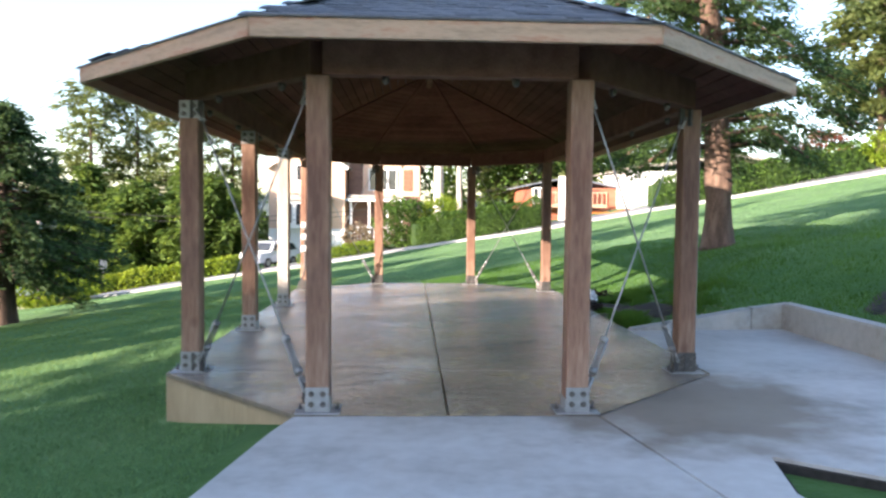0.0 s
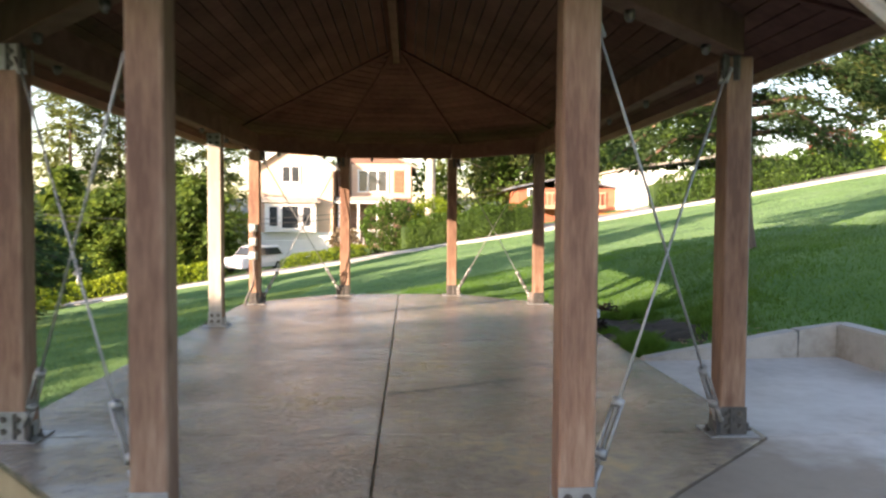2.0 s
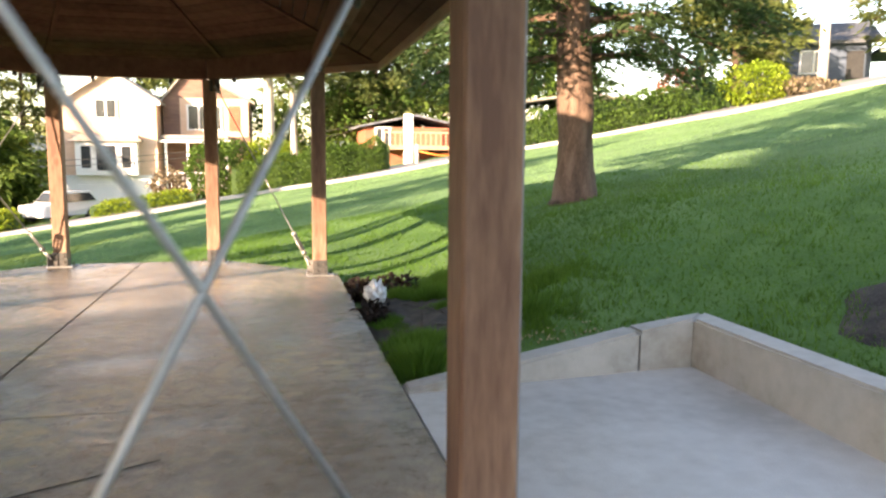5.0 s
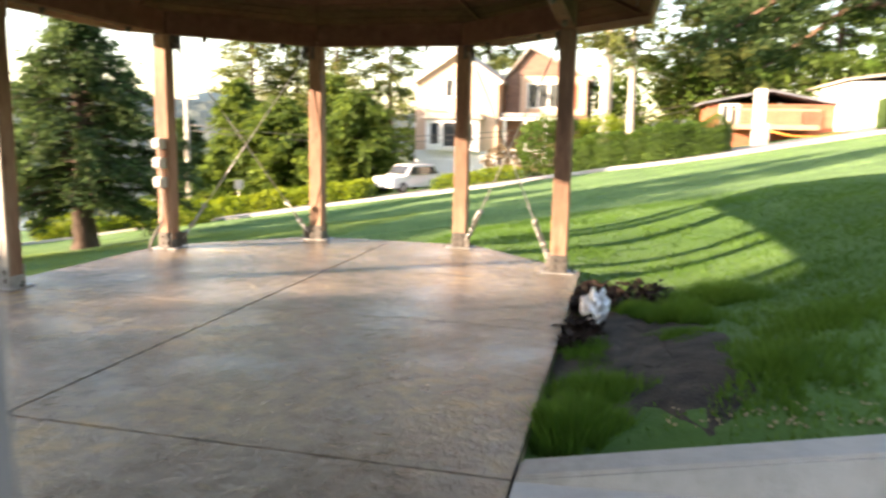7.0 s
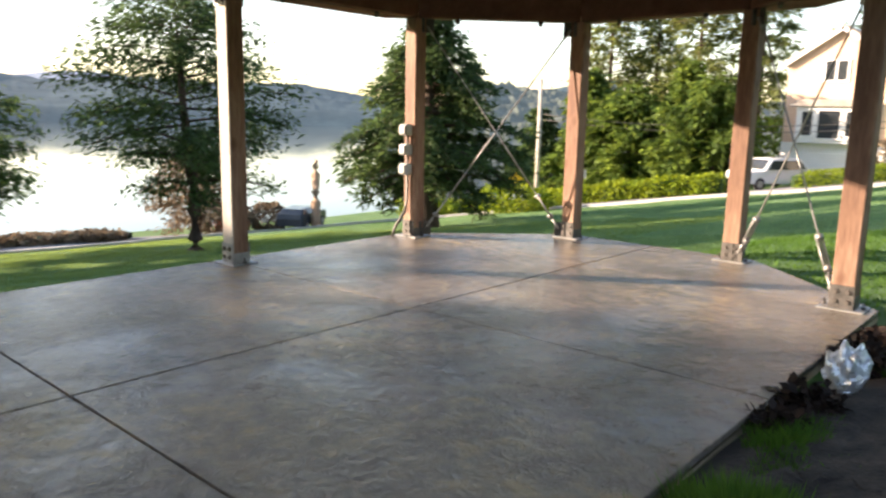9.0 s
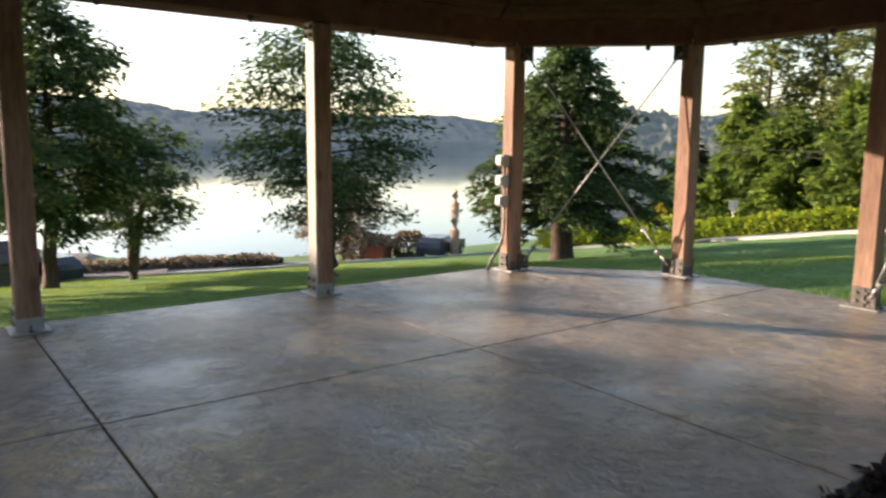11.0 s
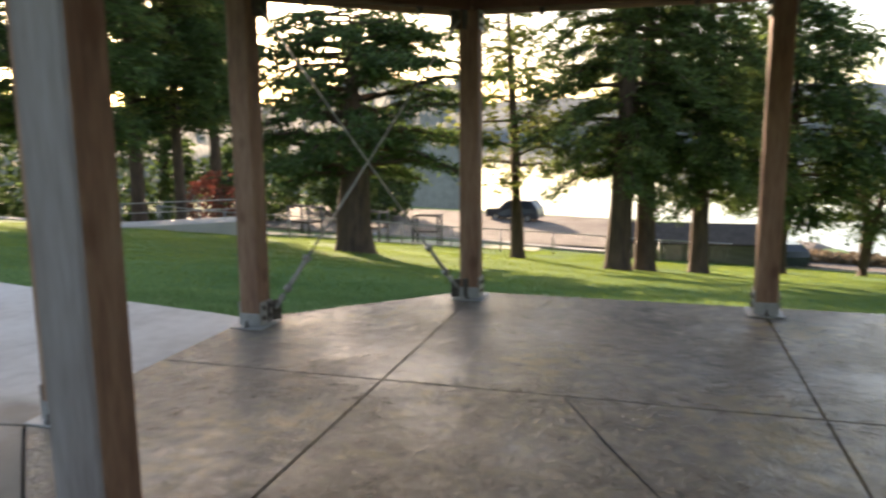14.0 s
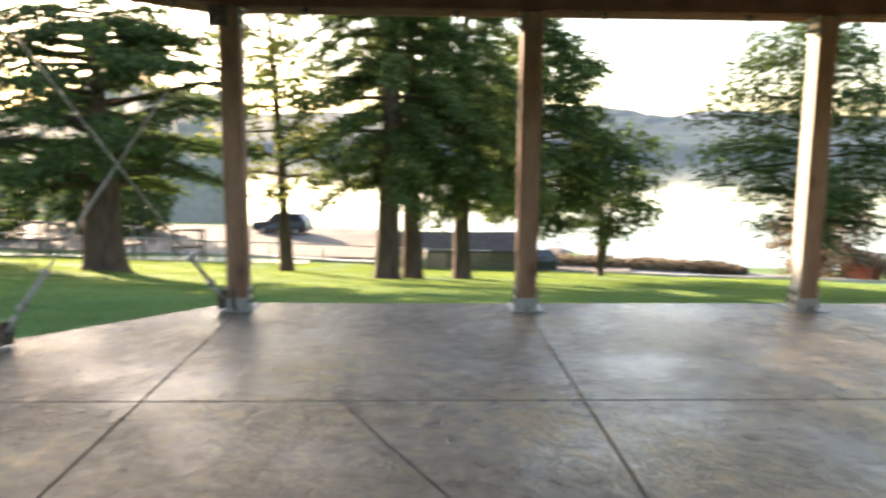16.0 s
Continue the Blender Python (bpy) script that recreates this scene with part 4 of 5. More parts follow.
# trees along the road to the north
NORTH = [
    ("conifer", "green conifer beside the road", (-24.5, 56.3), 9.6, 3.6, 0.8, 0.25, 31, NEEDLE, 80, 16, "cone"),
    ("conifer", "broad green conifer beside the road", (-14.5, 54.5), 7.0, 3.4, 0.5, 0.25, 32, NEEDLE, 70, 16, "round"),
    ("conifer", "dark broad conifer below the road", (-20.5, 55.5), 7.5, 3.6, 0.6, 0.25, 35, NEEDLE, 70, 16, "round"),
    ("conifer", "mid-green conifer by the drive", (-17.3, 57.0), 9.0, 3.2, 0.8, 0.25, 36, NEEDLE, 70, 14, "cone"),
    ("conifer", "dark conifer beyond the lane", (-31.0, 60.0), 8.0, 3.6, 0.8, 0.25, 46, NEEDLE_DARK, 60, 12, "cone"),
    ("pine", "tall sparse pine against the sky", (-28.0, 65.5), 18.0, 4.2, 6.0, 0.3, 33, NEEDLE_OLIVE, 56, 9, "tier"),
    ("pine", "tall thin pine against the sky", (-24.8, 67.5), 19.0, 3.8, 6.0, 0.28, 34, NEEDLE_OLIVE, 56, 9, "tier"),
    ("pine", "tall sparse pine against the sky", (-20.5, 66.0), 18.5, 4.0, 5.0, 0.3, 47, NEEDLE_OLIVE, 56, 9, "tier"),
    ("pine", "tall thin pine against the sky", (-16.6, 68.0), 18.0, 3.8, 5.0, 0.28, 48, NEEDLE_OLIVE, 56, 9, "tier"),
    ("pine", "tall pine behind the house", (-9.0, 74.0), 19.0, 4.5, 5.0, 0.3, 37, NEEDLE_OLIVE, 50, 12, "tier"),
    ("conifer", "green conifer behind the hedge", (9.3, 60.0), 14.0, 4.6, 1.5, 0.3, 38, NEEDLE_OLIVE, 80, 12, "round"),
    ("conifer", "tall conifer behind the houses", (10.5, 64.0), 20.0, 5.0, 2.0, 0.3, 39, NEEDLE, 80, 12, "cone"),
    ("conifer", "tall conifer behind the white garage", (17.0, 64.0), 18.0, 5.0, 2.0, 0.3, 40, NEEDLE, 80, 12, "cone"),
    ("pine", "sunlit pine with a pale trunk on the hill", (27.6, 43.5), 11.5, 4.2, 2.4, 0.35, 41, NEEDLE_OLIVE, 60, 14, "round"),
    ("pine", "sunlit pine at the top of the lawn", (39.8, 43.0), 12.0, 4.0, 2.4, 0.3, 42, NEEDLE_OLIVE, 50, 12, "round"),
    ("conifer", "tall dark conifer on the hill", (23.0, 60.0), 16.0, 5.0, 2.0, 0.3, 43, NEEDLE, 70, 12, "cone"),
    ("tree", "pale-trunked tall tree behind the hedge", (1.7, 56.0), 18.0, 4.0, 7.0, 0.42, 44, NEEDLE_OLIVE, 40, 10, "tier"),
    ("tree", "forked pale tree behind the hedge", (3.3, 56.6), 17.0, 4.0, 5.5, 0.26, 45, NEEDLE_OLIVE, 40, 8, "tier"),
]
for nm, lb, at, H, R, cl, tr, sd, ne, li, sp, sh in NORTH:
    conifer(nm, lb, at, H, R, cl, tr, sd, ne, li, sp, sh, 0.6, bark=PALE_BARK if nm == "tree" else BARK)

# ---------------------------------------------------------------- hedges, shrubs, houses to the north


def hedge(name, label, p, q, width, h, seed, material, count, leaf=0.14):
    """A clipped hedge along a line that follows the slope."""
    rng = np.random.default_rng(seed)
    t = thing(name, label, "hedge", (p[0], p[1], 0))
    n = count
    s, a = rng.uniform(0, 1, n), rng.uniform(0, math.pi, n)
    L = math.hypot(q[0] - p[0], q[1] - p[1])
    end = np.minimum(1, np.minimum(s, 1 - s) * L / 0.7) ** 0.5
    lump = 1 + 0.06 * np.sin(s * L * 2.1 + seed) + 0.05 * np.sin(s * L * 5.3 + a * 3)
    c = np.sign(np.cos(a)) * np.abs(np.cos(a)) ** 0.5 * width / 2 * lump * end
    zz = np.abs(np.sin(a)) ** 0.55 * h * lump * (0.55 + 0.45 * end)
    zz *= np.where(rng.uniform(0, 1, n) < 0.45, rng.uniform(0, 1, n), 1)
    ux, uy = (q[0] - p[0]) / L, (q[1] - p[1]) / L
    x, y = p[0] + (q[0] - p[0]) * s - uy * c, p[1] + (q[1] - p[1]) * s + ux * c
    z = ground_z(x, y) + zz
    P = np.stack([x - p[0], y - p[1], z], 1)
    D = np.stack([-uy * c, ux * c, zz * 0.4], 1) / (width * 0.5) + rng.normal(0, 0.3, (n, 3))
    np_mesh("foliage", leaves(rng, P, D, 1, (0.04, 0.04, 0.04), leaf, leaf * 0.45, 1.0), 4, material, t)
    bm = bmesh.new()
    m = max(3, int(L / 0.8))
    for i in range(m):
        fx, fy = (q[0] - p[0]) * (i + 0.5) / m, (q[1] - p[1]) * (i + 0.5) / m
        zb = gz(p[0] + fx, p[1] + fy)
        tube(bm, [Vector((fx, fy, zb - 0.1)), Vector((fx + 0.1, fy, zb + h * 0.7))], [0.05, 0.02], 5)
        box(bm, fx - L / m * 0.48, fx + L / m * 0.48, fy - width * 0.3, fy + width * 0.3, zb + 0.1, zb + h * 0.8)
    part("stem", bm, NEEDLE_DARK, t)
    return t


hedge("hedge", "clipped rounded green hedge along the road", (-0.3, 47.2), (8.2, 46.6), 1.6, 1.75, 60, LEAF_GREEN, 17000, 0.105)
hedge("hedge", "clipped green hedge up the hill", (14.4, 45.6), (25.8, 41.5), 1.6, 1.7, 61, LEAF_GREEN, 9000, 0.16)
hedge("hedge", "low yellow-green hedge before the house", (-7.6, 48.0), (-2.2, 47.6), 1.0, 0.75, 62, LEAF_LIME, 3500, 0.12)
hedge("hedge", "roadside bank of light green shrubs", (-24.5, 48.2), (-11.5, 49.6), 2.2, 1.1, 63, LEAF_LIME, 7000, 0.2)
hedge("hedge", "pale green shrubs beside the lane", (-31.5, 44.5), (-26.0, 48.0), 2.0, 0.9, 64, LEAF_LIME, 3500, 0.2)
bush("bush", "tall rounded conical green shrub", (-1.3, 48.6), 1.5, 1.4, 3.2, 65, LEAF_GREEN, 4200, 0.16)
bush("bush", "bright lime shrub behind the hedge", (1.7, 50.0), 1.5, 1.2, 3.0, 66, LEAF_LIME, 3000, 0.16)
bush("bush", "dark green shrub behind the hedge", (-0.2, 50.8), 1.6, 1.4, 3.0, 67, LEAF_GREEN, 3000, 0.16)
bush("bush", "bare reddish twiggy shrub by the house", (-4.0, 50.2), 0.9, 0.9, 2.0, 68, LEAF_DRY, 900, 0.22)
bush("bush", "bright green shrub on the hill", (26.9, 40.6), 1.9, 1.5, 2.1, 69, LEAF_LIME, 3600, 0.18)
bush("bush", "orange-red shrub on the hill", (24.3, 43.5), 1.4, 1.2, 2.7, 70, LEAF_RED, 2200, 0.18)
bush("bush", "dry brown shrub at the lawn's top", (28.9, 39.0), 1.4, 1.0, 0.8, 71, LEAF_DRY, 1200, 0.18)
for k, (x, y, r, h) in enumerate([(9, 60, 4, 6), (15, 60, 4, 5), (21, 57, 4, 6), (5, 62, 3.5, 7), (-16, 64, 4, 5), (-24, 66, 5, 6), (-31, 62, 4, 5), (0.5, 64, 4, 6)]):
    bush("bush", "dense green thicket behind the houses", (x, y), r, r * 0.8, h, 80 + k, NEEDLE if k % 2 else LEAF_GREEN, 3600, 0.34, "thicket")


def window(parent, x, z0, z1, w, y, panes=1, shut=None):
    """A white-framed window on a wall that faces -y: frame, panes and bars are parts of it."""
    f = part("window", boxed(x - w / 2 - 0.02, x + w / 2 + 0.02, y - 0.015, y + 0.02, z0 - 0.02, z1 + 0.02), WHITE_PAINT, parent, "white-framed window")
    for c, d in ((z0 - 0.1, z0), (z1, z1 + 0.1)):
        part("frame_bar", boxed(x - w / 2 - 0.1, x + w / 2 + 0.1, y - 0.07, y - 0.018, c, d), WHITE_PAINT, f)
    for k in range(panes + 1):
        xc = x - w / 2 + w * k / panes
        part("frame_bar", boxed(xc - 0.06, xc + 0.06, y - 0.065, y - 0.018, z0 + 0.002, z1 - 0.002), WHITE_PAINT, f)
    for k in range(panes):
        part("pane", boxed(x - w / 2 + w * k / panes + 0.06, x - w / 2 + w * (k + 1) / panes - 0.06, y - 0.03, y - 0.02, z0, z1), GLASS, f)
    return f


def gable(x0, x1, y0, y1, z_eave, z_peak, over=0.35, thick=0.18, peak=None):
    """Two roof slopes with the ridge along y."""
    bm = bmesh.new()
    xm = (x0 + x1) / 2 if peak is None else peak
    for s, xe in ((-1, x0), (1, x1)):
        k = (z_peak - z_eave) / abs(xm - xe)
        xo = xe + s * over
        zo = z_eave - k * over
        a = [(xo, zo), (xm, z_peak), (xm, z_peak + thick), (xo, zo + thick)]
        lo = [bm.verts.new((x, y0 - over, z)) for x, z in a]
        hi = [bm.verts.new((x, y1 + over, z)) for x, z in a]
        bm.faces.new(lo)
        bm.faces.new(hi[::-1])
        for i in range(4):
            bm.faces.new((lo[i], lo[(i + 1) % 4], hi[(i + 1) % 4], hi[i]))
    bmesh.ops.recalc_face_normals(bm, faces=bm.faces)
    return bm


def gable_wall(x0, x1, y0, y1, z0, z_eave, z_peak, peak=None):
    xm = (x0 + x1) / 2 if peak is None else peak
    bm = bmesh.new()
    a = [(x0, z0), (x1, z0), (x1, z_eave), (xm, z_peak), (x0, z_eave)]
    lo = [bm.verts.new((x, y0, z)) for x, z in a]
    hi = [bm.verts.new((x, y1, z)) for x, z in a]
    bm.faces.new(lo)
    bm.faces.new(hi[::-1])
    for i in range(5):
        bm.faces.new((lo[i], lo[(i + 1) % 5], hi[(i + 1) % 5], hi[i]))
    bmesh.ops.recalc_face_normals(bm, faces=bm.faces)
    return bm


house = thing("house", "two-storey peach house with white trim and gables", "house", (-11.2, 57.3, 0))
part("wall", gable_wall(0, 5.75, 0, 9, -3.2, 5.1, 6.95), PEACH_SIDING, house, "sunlit peach horizontal siding")
part("roof", gable(0, 5.75, 0, 9, 5.1, 7.0), ROOF_GREY, house)
part("wall", boxed(-0.02, 5.77, -0.06, 9.02, -3.2, 0.3), WHITE_PAINT, house, "white painted lower storey")
bm = bmesh.new()
for s in (-1, 1):
    d = Vector((2.875 + 0.35, 0, 1.9 + 0.23))
    m = Matrix.Translation((2.875, -0.36, 7.06)) @ pose(0, 0, 0, 0, math.degrees(math.atan2(d.z, d.x)) * 1.0, 0) if s > 0 else Matrix.Translation((2.875, -0.36, 7.06)) @ pose(0, 0, 0, 0, 180 - math.degrees(math.atan2(d.z, d.x)), 0)
    box(bm, 0, d.length, -0.03, 0.03, -0.22 if s > 0 else 0.0, 0.0 if s > 0 else 0.22, m)
part("bargeboard", bm, WHITE_PAINT, house, "white bargeboards on the gable")
window(house, 2.7, 4.0, 5.1, 1.3, 0, 2)
bay = part("bay", boxed(0.9, 4.6, -0.7, 0.0, 0.3, 2.45, 0.02), WHITE_PAINT, house, "white bay with windows")
bm = bmesh.new()
box(bm, 0.6, 4.9, -1.0, 0.05, 2.45, 2.6)
box(bm, 0.8, 4.7, -0.75, 0.02, 2.6, 2.85)
part("bay_roof", bm, ROOF_GREY, house)
window(house, 1.55, 0.75, 2.15, 0.7, -0.7, 1)
window(house, 2.75, 0.6, 2.2, 1.3, -0.7, 1)
window(house, 3.95, 0.75, 2.15, 0.7, -0.7, 1)
part("garage_door", boxed(0.8, 4.6, -0.1, -0.04, -3.1, -0.3, 0.02), WHITE_PAINT, house, "white panelled garage door")
# shade on this wing is put into its brown siding colour
part("wall", gable_wall(5.9, 11.6, 2.0, 10, -2.6, 5.3, 7.3, 7.6), BROWN_SIDING, house, "shaded brown side wing")
part("wall", boxed(7.0, 11.5, 1.93, 1.995, 2.9, 5.5), PEACH_SIDING, house, "pale upper wall panel")
part("roof", gable(5.9, 11.6, 2.0, 10, 5.3, 7.35, peak=7.6), ROOF_GREY, house)
window(house, 8.6, 3.4, 4.95, 2.2, 1.92, 3)
part("shutter", boxed(10.2, 10.9, 1.86, 1.92, 3.3, 5.0), RED_SIDING, house, "faded red shutter")
part("porch_roof", boxed(5.8, 10.4, 0.2, 2.1, 2.45, 2.62), WHITE_PAINT, house)
part("porch_roof", boxed(5.9, 10.3, 0.3, 2.1, 2.63, 2.95, 0.1), ROOF_GREY, house)
for x in (6.2, 7.6, 9.0, 10.1):
    part("porch_post", boxed(x - 0.08, x + 0.08, 0.35, 0.51, -2.4, 2.45), WHITE_PAINT, house)
bm = bmesh.new()
for i in range(16):
    box(bm, 6.2 + i * 0.25, 6.24 + i * 0.25, 0.4, 0.44, -0.6, 0.4)
box(bm, 6.2, 10.1, 0.38, 0.46, 0.4, 0.48)
part("porch_rail", bm, WHITE_PAINT, house)
part("porch_floor", boxed(5.9, 10.4, 0.3, 2.0, -2.6, -0.6), BROWN_SIDING, house)

garage = thing("house", "low house with a blank white wall and brown wing", "house", (7.9, 50.5, 0))
part("wall", boxed(6.5, 10.6, 0, 8, -0.5, 4.6), WHITE_PAINT, garage, "blank sunlit white wall")
part("roof", gable(6.4, 21.7, 0, 9, 4.65, 5.7, 0.15, 0.14), ROOF_GREY, garage, "low-pitched grey shingle roof")
part("wall", boxed(10.6, 21.6, 1.5, 8, -0.5, 4.6), WHITE_PAINT, garage)
part("wall", boxed(-0.2, 6.5, 2.5, 8, -1.5, 3.5), RED_SIDING, garage, "red-brown siding wing")
part("roof", gable(-0.4, 6.4, 2.4, 8, 3.5, 4.2, 0.3, 0.12), SHINGLE, garage)
window(garage, 0.9, 2.2, 3.4, 0.9, 2.5, 2)
part("balcony", boxed(0.6, 5.2, 0.1, 2.5, 2.05, 2.3), FASCIA_WOOD, garage, "pale timber balcony deck")
part("balcony_post", boxed(1.9, 2.4, 0.0, 0.5, -1.0, 4.2), WHITE_PAINT, garage)
bm = bmesh.new()
box(bm, 0.6, 5.2, 0.1, 0.18, 3.05, 3.15)
for i in range(15):
    box(bm, 0.65 + i * 0.32, 0.7 + i * 0.32, 0.1, 0.16, 2.3, 3.05)
part("balcony_rail", bm, FASCIA_WOOD, garage)
chain = thing("barrier_chain", "drooping orange plastic barrier chain", "barrier", (9.9, 47.2, gz(9.9, 47.2)))
part("chain", tubed([(0, 0, 0.75), (1.2, 0, 0.5), (2.6, 0, 0.5), (4.0, 0.2, 0.85)], 0.05, 6), ORANGE, chain)
part("chain_post", tubed([(0, 0, -0.2), (0, 0, 1.1)], 0.12, 8), PALE_BARK, chain, "grey timber post")
part("chain_post", tubed([(4.0, 0.2, -0.2), (4.0, 0.2, 1.1)], 0.1, 8), PALE_BARK, chain)

cottage = thing("house", "single-storey blue house on the hill", "house", (32.0, 50.0, 6.3), -30)


def turned(bm):
    """The same shape with its ridge along x."""
    for v in bm.verts:
        v.co.x, v.co.y = v.co.y, v.co.x
    bmesh.ops.recalc_face_normals(bm, faces=bm.faces)
    return bm


part("wall", turned(gable_wall(0, 7, 0.8, 8.0, -1.5, 2.8, 4.3)), BLUE_SIDING, cottage, "grey-blue siding")
part("roof", boxed(8.5, 14.5, 0.2, 6.0, 2.15, 2.4, 0.04), SHINGLE, cottage, "low carport roof")
part("trim", boxed(8.5, 14.5, 0.1, 0.18, 2.1, 2.35), WHITE_PAINT, cottage)
for xp in (9.6, 11.6, 14.2):
    part("carport_post", boxed(xp - 0.1, xp + 0.1, 0.3, 0.5, -2.0, 2.14), WHITE_PAINT, cottage)
part("door", boxed(6.6, 7.6, -0.05, -0.004, 0.0, 2.2, 0.004), RUBBER, cottage, "dark flat door")
part("roof", turned(gable(-0.1, 7.1, 0.6, 8.2, 2.8, 4.35, 0.4, 0.2)), SHINGLE, cottage)
window(cottage, 4.7, 0.9, 2.2, 1.6, 0, 2)
window(cottage, 2.3, 0.9, 2.2, 1.2, 0, 1)
bm = bmesh.new()
box(bm, -0.2, 3.6, -1.2, -1.1, 0.9, 1.0)
for i in range(10):
    box(bm, -0.2 + i * 0.4, -0.15 + i * 0.4, -1.2, -1.14, 0, 0.9)
part("porch_rail", bm, DARK_STEEL, cottage)


def pole(name, label, at, h, r, material, arms=True):
    t = thing(name, label, "utility pole", (at[0], at[1], gz(*at)))
    part("shaft", tubed([(0, 0, -0.3), (0, 0, h * 0.5), (0, 0, h)], [r, r * 0.9, r * 0.75], 10), material, t)
    if arms:
        part("crossarm", boxed(-0.9, 0.9, -0.06, 0.06, h - 0.7, h - 0.58, 0.01), material, t)
        for x in (-0.8, 0.0, 0.8):
            part("insulator", tubed([(x, 0, h - 0.58), (x, 0, h - 0.5), (x, 0, h - 0.42)], [0.05, 0.07, 0.03], 8), PLASTIC, t)
    return t


pole("utility_pole", "pale weathered utility pole beside the lane", (-25.8, 52.1), 8.8, 0.17, PALE_BARK)
pole("utility_pole", "pale utility pole at the hilltop", (30.7, 40.3), 6.8, 0.28, PALE_BARK, False)
bm = bmesh.new()
for dz in (0, 0.35):
    pts = []
    for i in range(25):
        f = i / 24
        pts.append((-25.8 + 35.6 * f, 52.1 + 5.9 * f, gz(-25.8, 52.1) + 6.4 - dz + 2.6 * f - 1.6 * 4 * f * (1 - f)))
    tube(bm, pts, [0.022] * 25, 5)
wire = link_mesh("overhead_wire", bm, DARK_STEEL)
tagged(wire, "thin sagging overhead wires from the utility pole", "wire")

sign = thing("road_sign", "yellow diamond road sign on a thin post", "road sign", (-26.3, 50.2, gz(-26.3, 50.2)), 36)
part("sign_post", tubed([(0, 0, -0.2), (0, 0, 2.3)], 0.04, 6), STEEL, sign)
part("sign_plate", boxed(-0.38, 0.38, -0.06, -0.045, -0.38, 0.38, 0.004, Matrix.Translation((0, 0, 2.0)) @ pose(0, 0, 0, 0, 45, 0)), YELLOW, sign, "yellow diamond plate")
part("symbol", boxed(-0.05, 0.05, -0.068, -0.062, -0.18, 0.2, 0.001, Matrix.Translation((0, 0, 2.0))), RUBBER, sign, "plain dark bar symbol")
sign2 = thing("road_sign", "small grey sign seen from behind", "road sign", (-20.2, 48.8, gz(-20.2, 48.8)), 31)
part("sign_post", tubed([(0, 0, -0.2), (0, 0, 2.1)], 0.04, 6), STEEL, sign2)
part("sign_plate", boxed(-0.25, 0.25, -0.03, -0.015, 1.6, 2.2, 0.004), STEEL, sign2)
board = thing("notice_board", "white notice board on two posts", "notice board", (-23.6, 46.2, gz(-23.6, 46.2)), 36)
part("panel", boxed(-0.75, 0.75, -0.05, 0.05, 0.7, 1.6, 0.01), WHITE_PAINT, board)
for x in (-0.6, 0.6):
    part("post", boxed(x - 0.05, x + 0.05, 0.05, 0.12, -0.2, 1.6), BARK, board)


def car(label, at, rz, paint, suv=True):
    """A parked car: lofted body, glass band, four wheels with rims, lights."""
    t = thing("car", label, "car", (at[0], at[1], gz(*at) + 0.05), rz)
    top = 1.72 if suv else 1.42
    prof = [(-2.2, 0.35), (-2.25, 0.7), (-2.15, 0.98), (-1.1, 1.05), (-0.5, top - 0.05), (0.2, top), (1.6, top - 0.03), (2.1, 1.1), (2.2, 0.8), (2.2, 0.35)]
    bm = bmesh.new()
    rows = []
    for y, k in ((-0.88, 0.93), (-0.8, 1.0), (0.8, 1.0), (0.88, 0.93)):
        rows.append([bm.verts.new((x * k, y * (0.82 if z > 1.2 else 1.0), 0.35 + (z - 0.35) * (0.98 if k < 1 else 1))) for x, z in prof])
    for a, b in zip(rows, rows[1:]):
        for i in range(len(prof)):
            j = (i + 1) % len(prof)
            bm.faces.new((a[i], a[j], b[j], b[i]))
    bm.faces.new(rows[0][::-1])
    bm.faces.new(rows[-1])
    bmesh.ops.recalc_face_normals(bm, faces=bm.faces)
    body = part("body", bm, paint, t)
    for s in (-1, 1):
        bm = bmesh.new()
        vs = [bm.verts.new((x, s * y, z)) for x, y, z in ((-0.85, 0.86, 1.1), (-0.42, 0.74, top - 0.14), (1.45, 0.74, top - 0.14), (1.85, 0.85, 1.12))]
        vs2 = [bm.verts.new(v.co + Vector((0, s * 0.025, 0))) for v in vs]
        bm.faces.new(vs)
        bm.faces.new(vs2[::-1])
        for i in range(4):
            bm.faces.new((vs[i], vs[(i + 1) % 4], vs2[(i + 1) % 4], vs2[i]))
        bmesh.ops.recalc_face_normals(bm, faces=bm.faces)
        part("side_window", bm, GLASS, body)
        for x in (-1.35, 1.35):
            w = part("wheel", tubed([(x, s * 0.7, 0.33), (x, s * 0.9, 0.33)], 0.33, 16), RUBBER, t)
            part("rim", tubed([(x, s * 0.9, 0.33), (x, s * 0.915, 0.33)], 0.2, 12), STEEL, w)
        part("headlight", boxed(-2.22, -2.1, min(s * 0.5, s * 0.8), max(s * 0.5, s * 0.8), 0.72, 0.88, 0.02), PLASTIC, t)
    bm = bmesh.new()
    vs = [bm.verts.new(v) for v in ((-1.07, -0.7, 1.1), (-1.07, 0.7, 1.1), (-0.55, 0.62, top - 0.12), (-0.55, -0.62, top - 0.12))]
    f = bm.faces.new(vs)
    r = bmesh.ops.extrude_face_region(bm, geom=[f])
    bmesh.ops.translate(bm, verts=[v for v in r["geom"] if isinstance(v, bmesh.types.BMVert)], vec=(-0.03, 0, 0.03))
    part("windscreen", bm, GLASS, body)
    return t


